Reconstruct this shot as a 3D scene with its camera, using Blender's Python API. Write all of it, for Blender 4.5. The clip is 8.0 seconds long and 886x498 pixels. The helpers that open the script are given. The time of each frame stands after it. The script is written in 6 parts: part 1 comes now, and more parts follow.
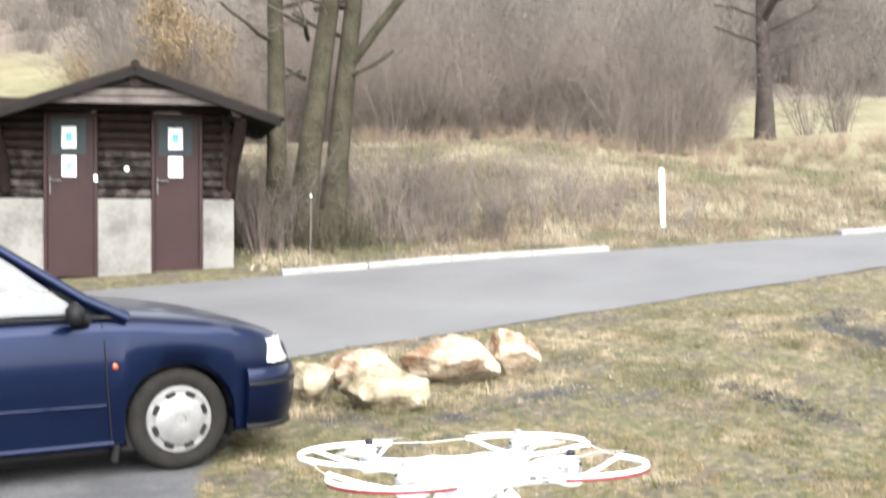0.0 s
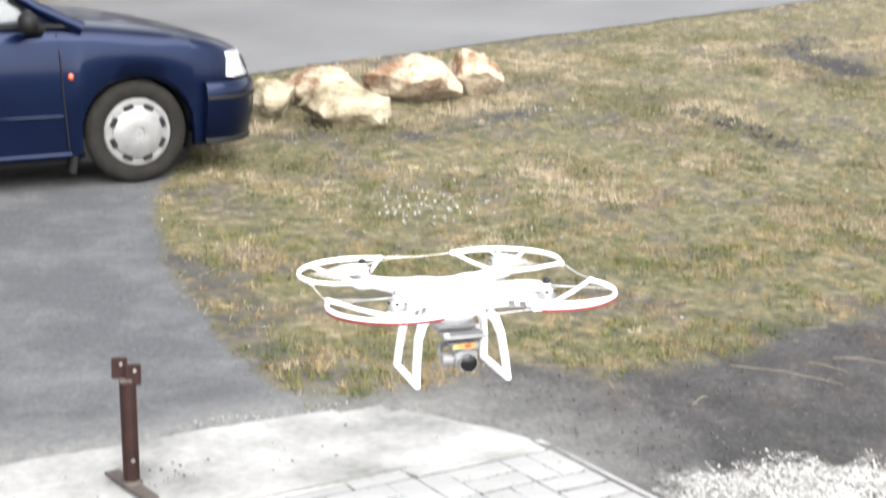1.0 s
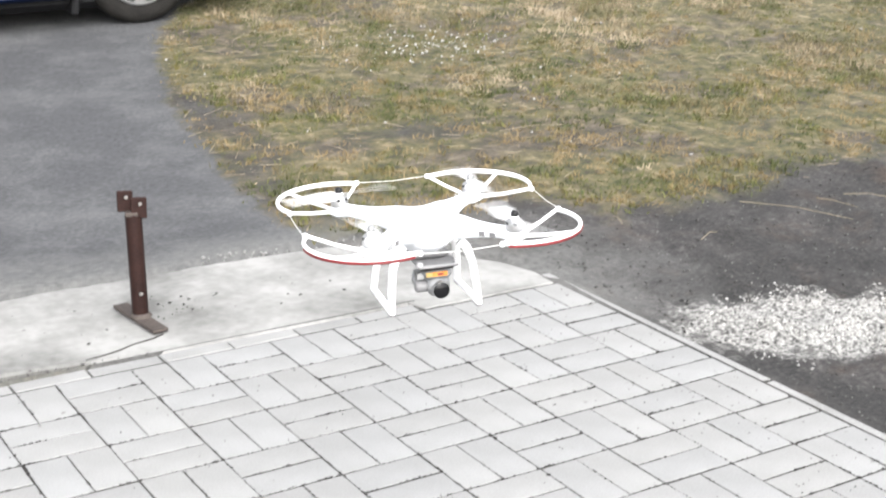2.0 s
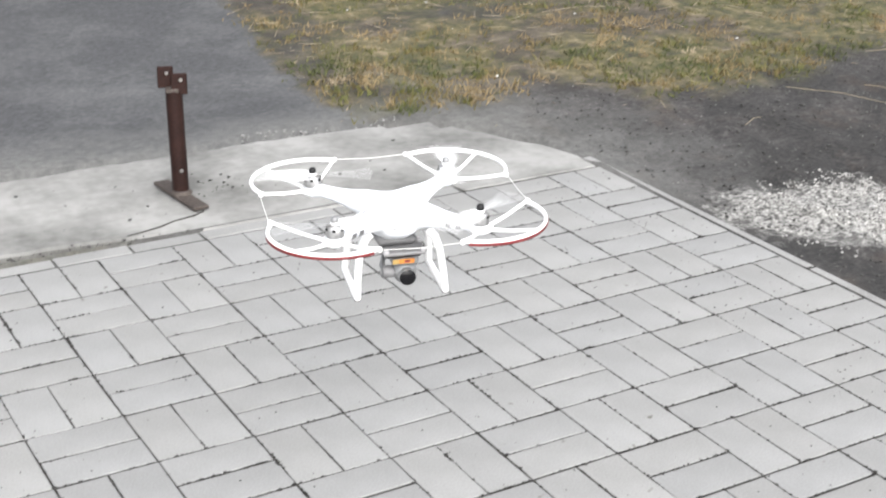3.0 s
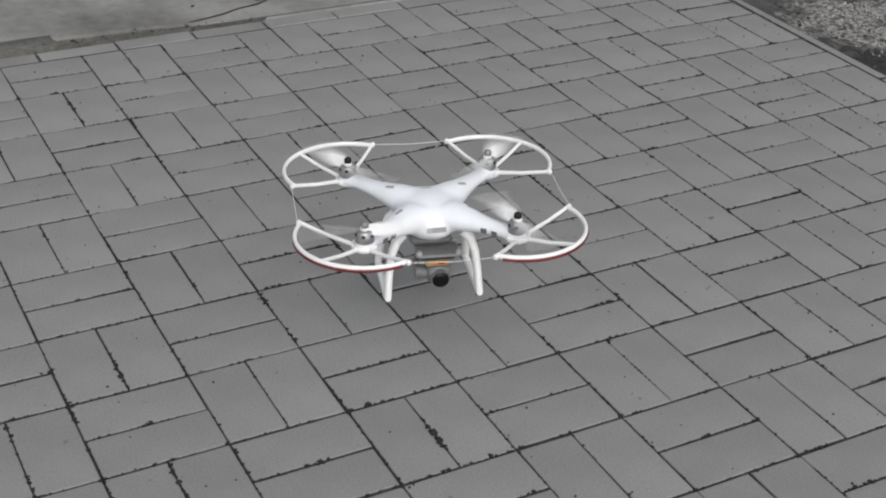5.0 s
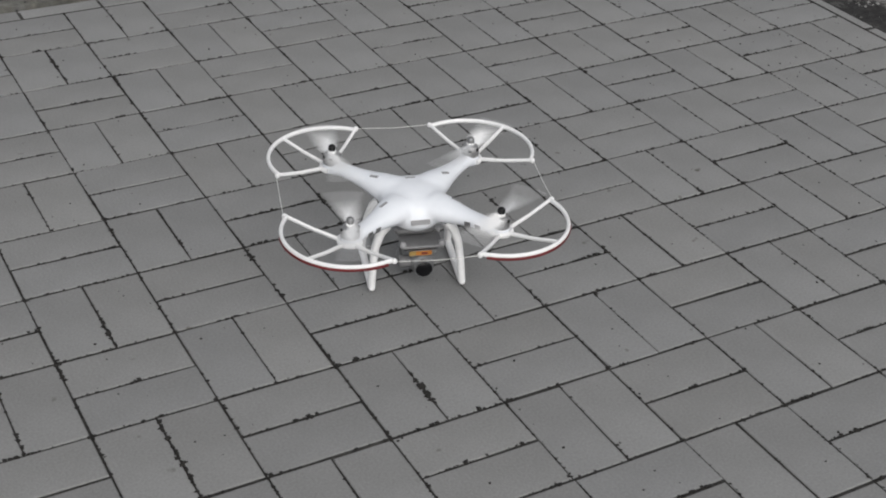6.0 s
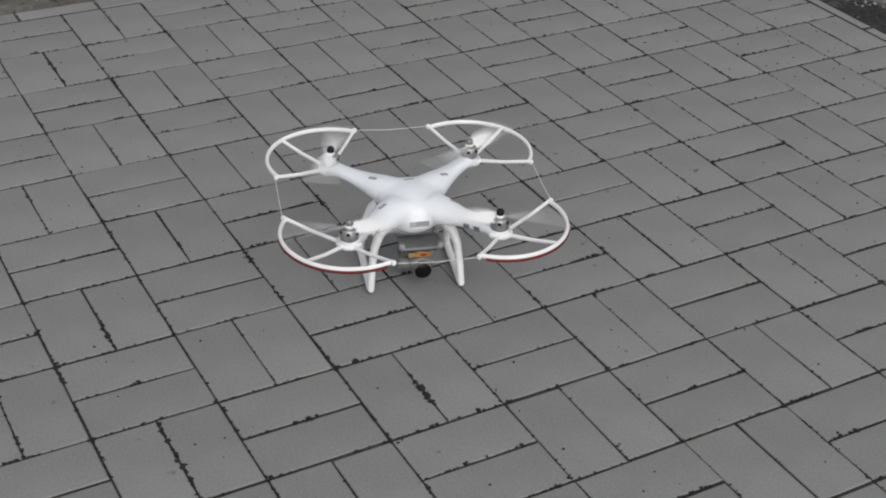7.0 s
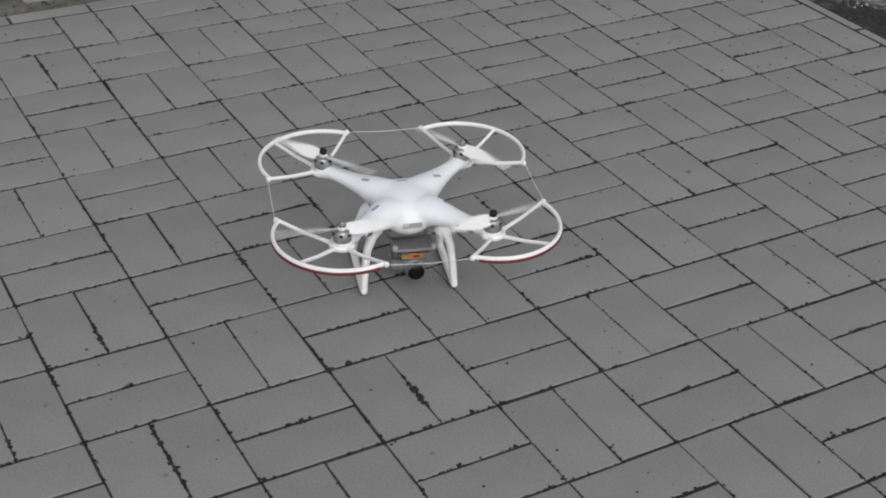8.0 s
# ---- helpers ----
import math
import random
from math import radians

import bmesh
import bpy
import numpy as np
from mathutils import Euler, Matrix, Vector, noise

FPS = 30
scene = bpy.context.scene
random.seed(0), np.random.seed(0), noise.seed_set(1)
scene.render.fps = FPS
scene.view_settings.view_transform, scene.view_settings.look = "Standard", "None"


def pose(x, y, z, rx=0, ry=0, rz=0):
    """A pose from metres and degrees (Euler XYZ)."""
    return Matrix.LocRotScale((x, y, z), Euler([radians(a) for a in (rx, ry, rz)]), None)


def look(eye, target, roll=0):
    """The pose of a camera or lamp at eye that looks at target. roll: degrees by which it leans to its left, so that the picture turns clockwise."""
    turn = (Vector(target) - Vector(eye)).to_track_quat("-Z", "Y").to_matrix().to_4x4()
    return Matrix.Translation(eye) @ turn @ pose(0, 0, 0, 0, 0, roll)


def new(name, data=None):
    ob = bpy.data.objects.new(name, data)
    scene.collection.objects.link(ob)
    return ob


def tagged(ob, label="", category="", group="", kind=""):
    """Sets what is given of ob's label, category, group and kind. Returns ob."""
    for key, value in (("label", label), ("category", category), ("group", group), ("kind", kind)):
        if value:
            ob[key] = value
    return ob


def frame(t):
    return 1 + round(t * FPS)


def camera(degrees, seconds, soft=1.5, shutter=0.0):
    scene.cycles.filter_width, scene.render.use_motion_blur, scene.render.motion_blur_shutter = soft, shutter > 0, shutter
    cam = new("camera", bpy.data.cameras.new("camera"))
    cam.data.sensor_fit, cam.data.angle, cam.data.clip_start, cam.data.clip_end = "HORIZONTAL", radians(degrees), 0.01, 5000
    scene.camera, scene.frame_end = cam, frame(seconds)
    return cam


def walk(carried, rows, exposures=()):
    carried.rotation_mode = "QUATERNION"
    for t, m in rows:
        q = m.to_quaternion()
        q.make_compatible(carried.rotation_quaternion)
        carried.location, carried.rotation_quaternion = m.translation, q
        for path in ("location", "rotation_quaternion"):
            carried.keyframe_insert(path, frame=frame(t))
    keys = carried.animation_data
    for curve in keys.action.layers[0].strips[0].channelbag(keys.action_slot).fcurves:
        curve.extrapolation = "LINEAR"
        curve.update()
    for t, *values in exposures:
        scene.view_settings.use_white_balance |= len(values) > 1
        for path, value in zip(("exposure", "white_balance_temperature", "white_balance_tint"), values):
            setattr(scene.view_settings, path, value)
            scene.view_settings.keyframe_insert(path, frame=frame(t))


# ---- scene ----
# The camera: hand-held, tilting down after the landing drone.
cam = camera(35.6, 8.0, soft=1.9, shutter=0.42)
PATH = [
    (0, (-0.971, -1.695, 1.533), (0.067, 0.014, 1.518), 0.0),
    (0.5, (-0.948, -1.663, 1.495), (0.116, 0.018, 1.294), 0.4),
    (1, (-0.937, -1.67, 1.501), (0.127, -0.027, 1.09), 1.4),
    (1.5, (-0.923, -1.658, 1.466), (0.127, -0.048, 0.915), 1.2),
    (1.7, (-0.919, -1.655, 1.453), (0.125, -0.049, 0.876), 1.2),
    (2.8, (-0.921, -1.65, 1.423), (0.049, -0.069, 0.673), 1.2),
    (3, (-0.927, -1.629, 1.418), (0.031, -0.054, 0.643), 1.5),
    (3.5, (-0.936, -1.628, 1.402), (-0.038, -0.053, 0.558), 1.4),
    (4, (-0.949, -1.624, 1.386), (-0.089, -0.052, 0.496), 1.9),
    (4.5, (-0.949, -1.625, 1.374), (-0.095, -0.093, 0.413), 2.8),
    (5, (-0.946, -1.63, 1.36), (-0.106, -0.123, 0.348), 2.7),
    (5.2, (-0.944, -1.633, 1.358), (-0.107, -0.132, 0.335), 2.6),
    (6.3, (-0.944, -1.631, 1.354), (-0.102, -0.169, 0.281), 2.5),
    (6.5, (-0.945, -1.627, 1.356), (-0.104, -0.165, 0.281), 2.6),
    (7, (-0.947, -1.629, 1.358), (-0.101, -0.162, 0.293), 2.4),
    (7.5, (-0.947, -1.628, 1.355), (-0.103, -0.158, 0.294), 2.3),
    (8, (-0.946, -1.629, 1.354), (-0.091, -0.165, 0.294), 2.4),
]
EXPOSURES = [(0.0, 2.55), (0.5, 2.50), (1.0, 2.32), (1.5, 2.17), (2.8, 1.78), (3.0, 1.66), (3.5, 1.20), (4.0, 0.77), (4.5, 0.37), (5.0, 0.16), (6.5, -0.04), (8.0, -0.08)]
walk(cam, [(t, look(eye, target, roll)) for t, eye, target, roll in PATH], EXPOSURES)

# ---------------------------------------------------------------- light
# An overcast winter day: a grey sky and a wide, weak sun behind cloud.
world = bpy.data.worlds.new("sky")
scene.world = world
world.use_nodes = True
wn, wl = world.node_tree.nodes, world.node_tree.links
sky = wn.new("ShaderNodeTexSky")
sky.sky_type, sky.sun_disc = "NISHITA", False
sky.sun_elevation, sky.sun_rotation = radians(38), radians(200)
sky.air_density, sky.dust_density = 1.0, 3.0
grey_sky = wn.new("ShaderNodeHueSaturation")
grey_sky.inputs["Saturation"].default_value = 0.22
wl.new(sky.outputs["Color"], grey_sky.inputs["Color"])
wl.new(grey_sky.outputs["Color"], wn["Background"].inputs["Color"])
wn["Background"].inputs["Strength"].default_value = 0.15
sun = new("sun", bpy.data.lights.new("sun", "SUN"))
sun.data.energy, sun.data.angle, sun.data.color = 0.8, radians(50), (1.0, 0.97, 0.93)
sun.matrix_world = look((0, 0, 30), (-8.4, 23.0, 0))


# ---------------------------------------------------------------- materials
def material(name, dark, light, scale=6.0, rough=0.7, metal=0.0, bump=0.2, fine=90.0, vary=0.0, island=0.0, spots=None, coat=0.0, fine_mix=0.5, low=0.35, high=0.65, tints=None):
    """Two colours mixed by a coarse and a fine noise, with fine relief; vary and island shift the value from piece to piece."""
    m = bpy.data.materials.new(name)
    m.use_nodes = True
    n, l = m.node_tree.nodes, m.node_tree.links
    b = n["Principled BSDF"]
    tc = n.new("ShaderNodeTexCoord")
    geo = n.new("ShaderNodeNewGeometry")
    a, c = n.new("ShaderNodeTexNoise"), n.new("ShaderNodeTexNoise")
    for t, s, d in ((a, scale, 4), (c, fine, 3)):
        t.inputs["Scale"].default_value, t.inputs["Detail"].default_value = s, d
        l.new(geo.outputs["Position"] if name.startswith("g_") else tc.outputs["Object"], t.inputs["Vector"])
    mixn = n.new("ShaderNodeMix")
    mixn.inputs["Factor"].default_value = fine_mix
    l.new(a.outputs["Fac"], mixn.inputs["A"])
    l.new(c.outputs["Fac"], mixn.inputs["B"])
    ramp = n.new("ShaderNodeValToRGB")
    ramp.color_ramp.elements[0].position, ramp.color_ramp.elements[1].position = low, high
    ramp.color_ramp.elements[0].color, ramp.color_ramp.elements[1].color = (*dark, 1), (*light, 1)
    l.new(mixn.outputs["Result"], ramp.inputs["Fac"])
    colour = ramp.outputs["Color"]
    if vary or island:
        hsv = n.new("ShaderNodeHueSaturation")
        rng = n.new("ShaderNodeMapRange")
        amount = vary or island
        rng.inputs["To Min"].default_value, rng.inputs["To Max"].default_value = 1 - amount, 1 + amount
        if vary:
            l.new(n.new("ShaderNodeObjectInfo").outputs["Random"], rng.inputs["Value"])
        else:
            l.new(geo.outputs["Random Per Island"], rng.inputs["Value"])
        l.new(rng.outputs["Result"], hsv.inputs["Value"])
        l.new(colour, hsv.inputs["Color"])
        colour = hsv.outputs["Color"]
    if tints:
        pick, hue, over = n.new("ShaderNodeTexWhiteNoise"), n.new("ShaderNodeValToRGB"), n.new("ShaderNodeMix")
        pick.noise_dimensions = "1D"
        l.new(n.new("ShaderNodeObjectInfo").outputs["Random"], pick.inputs["W"])
        l.new(pick.outputs["Value"], hue.inputs["Fac"])
        for e, tone in zip(hue.color_ramp.elements, tints):
            e.color = (*tone, 1)
        over.data_type, over.blend_type = "RGBA", "MULTIPLY"
        over.inputs["Factor"].default_value = 1.0
        l.new(colour, over.inputs["A"])
        l.new(hue.outputs["Color"], over.inputs["B"])
        colour = over.outputs["Result"]
    if spots:
        sc, thresh, tint = spots
        v = n.new("ShaderNodeTexNoise")
        v.inputs["Scale"].default_value, v.inputs["Detail"].default_value = sc, 2
        l.new(geo.outputs["Position"], v.inputs["Vector"])
        cut = n.new("ShaderNodeMapRange")
        cut.inputs["From Min"].default_value, cut.inputs["From Max"].default_value = thresh, thresh + 0.05
        l.new(v.outputs["Fac"], cut.inputs["Value"])
        over = n.new("ShaderNodeMix")
        over.data_type = "RGBA"
        over.inputs["B"].default_value = (*tint, 1)
        l.new(cut.outputs["Result"], over.inputs["Factor"])
        l.new(colour, over.inputs["A"])
        colour = over.outputs["Result"]
    l.new(colour, b.inputs["Base Color"])
    rr = n.new("ShaderNodeMapRange")
    rr.inputs["To Min"].default_value, rr.inputs["To Max"].default_value = max(0.02, rough - 0.08), min(1.0, rough + 0.08)
    l.new(c.outputs["Fac"], rr.inputs["Value"])
    l.new(rr.outputs["Result"], b.inputs["Roughness"])
    b.inputs["Metallic"].default_value = metal
    b.inputs["Coat Weight"].default_value = coat
    b.inputs["Coat Roughness"].default_value = 0.06
    if bump:
        bp = n.new("ShaderNodeBump")
        bp.inputs["Strength"].default_value, bp.inputs["Distance"].default_value = bump, 0.01
        l.new(mixn.outputs["Result"], bp.inputs["Height"])
        l.new(bp.outputs["Normal"], b.inputs["Normal"])
    return m


def glass(name, tint=(0.9, 0.95, 0.95), rough=0.02):
    m = bpy.data.materials.new(name)
    m.use_nodes = True
    b = m.node_tree.nodes["Principled BSDF"]
    b.inputs["Base Color"].default_value = (*tint, 1)
    b.inputs["Roughness"].default_value = rough
    b.inputs["Transmission Weight"].default_value = 1.0
    b.inputs["IOR"].default_value = 1.45
    return m


PAVER = material("paver_concrete", (0.172, 0.172, 0.170), (0.240, 0.241, 0.240), 4, 0.88, bump=0.3, fine=230, vary=0.045, spots=(22, 0.73, (0.095, 0.09, 0.08)), fine_mix=0.42, tints=((1.006, 1.0, 0.985), (0.998, 1.0, 1.0)))
PAVER_REST = material("paver_concrete_rest", (0.165, 0.165, 0.162), (0.235, 0.235, 0.231), 5, 0.88, bump=0.25, fine=260, island=0.10)
JOINT = material("joint_soil", (0.008, 0.0076, 0.0068), (0.050, 0.048, 0.044), 12, 0.95, bump=0.6, fine=300)
# near-black tone that puts the shade inside gaps and cracks into the colour
SHADED_GAP = material("shaded_gap", (0.008, 0.0075, 0.0068), (0.045, 0.042, 0.038), 14, 0.9, bump=0.6, fine=160)
MOSS = material("joint_moss", (0.006, 0.0055, 0.005), (0.024, 0.022, 0.019), 40, 0.95, bump=0.6, fine=300, island=0.3)
CONCRETE = material("g_rough_concrete", (0.098, 0.097, 0.092), (0.245, 0.243, 0.235), 3.2, 0.9, bump=0.2, fine=30, fine_mix=0.25, low=0.34, high=0.62)
EDGING = material("edging_concrete", (0.160, 0.159, 0.155), (0.25, 0.249, 0.245), 5, 0.9, bump=0.3, fine=120)
ASPHALT = material("g_road_asphalt", (0.062, 0.062, 0.064), (0.098, 0.098, 0.100), 0.8, 0.82, bump=0.2, fine=140)
KERB = material("pale_kerb_stone", (0.115, 0.112, 0.106), (0.225, 0.222, 0.215), 3, 0.85, bump=0.25, fine=60, vary=0.06)
RUST = material("brown_painted_steel", (0.01088, 0.004896, 0.00408), (0.02448, 0.01088, 0.00884), 14, 0.55, metal=0.15, bump=0.2, fine=120)
PLATE = material("weathered_steel_plate", (0.02625, 0.0195, 0.0165), (0.0675, 0.054, 0.0465), 12, 0.75, metal=0.2, bump=0.3, fine=120)
STEEL = material("dull_steel", (0.228, 0.222, 0.21), (0.36, 0.354, 0.342), 20, 0.4, metal=0.8, bump=0.05)
DULL = material("tarnished_steel", (0.06, 0.06, 0.058), (0.11, 0.11, 0.107), 20, 0.55, metal=0.4, bump=0.05)
ROCK = material("sandstone", (0.105, 0.055, 0.025), (0.29, 0.238, 0.172), 4.2, 0.92, bump=1.0, fine=30, vary=0.06, fine_mix=0.2, low=0.41, high=0.54)
ROCK_GREY = material("lichen_stone", (0.085, 0.066, 0.036), (0.235, 0.205, 0.145), 5.0, 0.92, bump=1.0, fine=30, vary=0.08, fine_mix=0.2, low=0.40, high=0.58)
CHIPS = material("white_gravel", (0.24, 0.235, 0.225), (0.42, 0.415, 0.40), 60, 0.9, bump=0.2, fine=300, island=0.22)
DARK_CHIPS = material("dark_gravel", (0.02104, 0.02033, 0.01929), (0.0596, 0.05785, 0.0561), 60, 0.9, bump=0.2, fine=300, island=0.4)
GRIT = material("grey_grit", (0.06, 0.058, 0.055), (0.20, 0.194, 0.186), 60, 0.9, bump=0.2, fine=300, island=0.4)
STRAW = material("dry_straw", (0.128, 0.104, 0.068), (0.24, 0.204, 0.148), 20, 0.8, bump=0.0, island=0.2)

WHITE_SHELL = material("white_gloss_plastic", (0.735, 0.76, 0.80), (0.775, 0.795, 0.83), 3, 0.42, bump=0.0, coat=0.08)
WHITE_MATT = material("white_matt_plastic", (0.76, 0.76, 0.76), (0.83, 0.83, 0.83), 12, 0.42, bump=0.0)
PALE_GREY = material("pale_grey_plastic", (0.24, 0.24, 0.246), (0.3, 0.3, 0.306), 20, 0.45, bump=0.0)
MID_GREY = material("mid_grey_plastic", (0.12, 0.12, 0.1237), (0.18, 0.18, 0.1837), 20, 0.5, bump=0.0)
MOTOR = material("motor_metal", (0.26, 0.26, 0.26), (0.42, 0.42, 0.42), 60, 0.38, metal=0.7, bump=0.0)
SILVER = material("silver_camera_shell", (0.186, 0.1891, 0.1922), (0.248, 0.2511, 0.2542), 40, 0.35, metal=0.4, bump=0.0)
BLACK = material("black_plastic", (0.008, 0.008, 0.009), (0.016, 0.016, 0.017), 30, 0.4, bump=0.0)
LENS = material("lens_glass_black", (0.004, 0.004, 0.005), (0.007, 0.007, 0.008), 30, 0.2, bump=0.0, coat=0.1)
ORANGE = material("orange_sticker", (0.396, 0.143, 0.022), (0.4675, 0.198, 0.0385), 30, 0.5, bump=0.0)
YELLOW = material("yellow_sticker", (0.30, 0.20, 0.06), (0.36, 0.25, 0.085), 30, 0.5, bump=0.0)
RED = material("red_strip", (0.10, 0.010, 0.012), (0.16, 0.018, 0.02), 30, 0.45, bump=0.0)
STRING = material("pale_string", (0.55, 0.55, 0.53), (0.7, 0.7, 0.68), 30, 0.6, bump=0.0)

PAINT = material("dark_blue_car_paint", (0.0019, 0.0056, 0.0235), (0.0024, 0.0074, 0.029), 3, 0.34, metal=0.7, bump=0.0, coat=0.25)
TRIM = material("black_car_trim", (0.0035, 0.0035, 0.004), (0.008, 0.008, 0.009), 20, 0.6, bump=0.05)
TYRE = material("tyre_rubber", (0.00525, 0.004875, 0.0045), (0.01575, 0.01463, 0.01313), 9, 0.88, bump=0.25, fine=60)
HUBCAP = material("silver_hubcap", (0.15, 0.15, 0.15), (0.21, 0.21, 0.21), 14, 0.42, metal=0.35, bump=0.0)
LAMP_GLASS = material("clear_headlight", (0.36, 0.37, 0.38), (0.5, 0.51, 0.52), 14, 0.12, metal=0.2, bump=0.0, coat=0.8)
AMBER = material("orange_indicator", (0.35, 0.05, 0.012), (0.45, 0.08, 0.02), 30, 0.25, bump=0.0, coat=0.5)
CAR_GLASS = glass("car_window_glass", (0.86, 0.93, 0.93))
CABIN = material("dark_cabin_cloth", (0.02, 0.02, 0.022), (0.04, 0.04, 0.043), 20, 0.9, bump=0.1)

LOG = material("dark_stained_log", (0.0050, 0.0028, 0.0023), (0.024, 0.0150, 0.012), 7, 0.75, bump=0.5, fine=70, vary=0.2)
LOG_WORN = material("weathered_log", (0.0060, 0.0038, 0.0032), (0.060, 0.050, 0.044), 9, 0.8, bump=0.5, fine=30, vary=0.3, fine_mix=0.35, low=0.44, high=0.70)
FASCIA = material("dark_roof_board", (0.0025, 0.0018, 0.0016), (0.0075, 0.0052, 0.0045), 6, 0.75, bump=0.4, fine=60)
PALE_BOARD = material("weathered_gable_board", (0.028, 0.0225, 0.020), (0.095, 0.080, 0.071), 6, 0.8, bump=0.4, fine=60)
ROOFING = material("mossy_roof_felt", (0.006, 0.0048, 0.0035), (0.020, 0.0162, 0.0110), 5, 0.95, bump=0.6, fine=50)
PLASTER = material("grey_plaster_block", (0.060, 0.058, 0.052), (0.150, 0.146, 0.136), 2.6, 0.92, bump=0.2, fine=18, vary=0.05, fine_mix=0.25, low=0.30, high=0.58)
DOOR = material("brown_red_door_paint", (0.0143, 0.0054, 0.0054), (0.0222, 0.0088, 0.0088), 3, 0.5, bump=0.1, fine=40)
PANE = material("dull_teal_pane", (0.008, 0.015, 0.017), (0.016, 0.026, 0.028), 6, 0.45, bump=0.0)
PAPER = material("white_notice", (0.74, 0.77, 0.8), (0.84, 0.86, 0.88), 10, 0.7, bump=0.0)
PICTO = material("blue_pictogram", (0.10, 0.36, 0.62), (0.16, 0.44, 0.7), 10, 0.6, bump=0.0)
MARKER = material("white_marker_plastic", (0.74, 0.78, 0.77), (0.84, 0.87, 0.86), 8, 0.45, bump=0.0)
BARK = material("g_grey_bark", (0.017, 0.016, 0.010), (0.050, 0.045, 0.031), 5, 0.95, bump=0.9, fine=30)
BARK_DARK = material("g_dark_bark", (0.018, 0.015, 0.0125), (0.05, 0.041, 0.035), 5, 0.95, bump=0.9, fine=30)
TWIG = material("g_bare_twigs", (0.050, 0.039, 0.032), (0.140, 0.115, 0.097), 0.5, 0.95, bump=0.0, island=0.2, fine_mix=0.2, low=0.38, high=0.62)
# far twigs: the near ones paled and greyed, distance haze put into the colour
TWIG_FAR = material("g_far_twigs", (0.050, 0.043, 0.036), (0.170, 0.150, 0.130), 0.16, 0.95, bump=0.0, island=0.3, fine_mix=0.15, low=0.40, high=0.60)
OCHRE = material("g_ochre_leaves", (0.11, 0.076, 0.036), (0.21, 0.152, 0.082), 2, 0.9, bump=0.0, island=0.2)
BRACKEN = material("g_dead_bracken", (0.10, 0.072, 0.046), (0.23, 0.175, 0.125), 0.9, 0.95, bump=0.0, island=0.3)
IVY = material("g_mossy_green", (0.022, 0.02, 0.010), (0.06, 0.053, 0.028), 6, 0.95, bump=0.0, island=0.35)

for dull in (PAINT, LENS, BLACK, TRIM, TYRE, LOG, LOG_WORN, PANE, FASCIA, DOOR, ROOFING, BARK, BARK_DARK, RUST):
    dull.node_tree.nodes["Principled BSDF"].inputs["Specular IOR Level"].default_value = 0.18


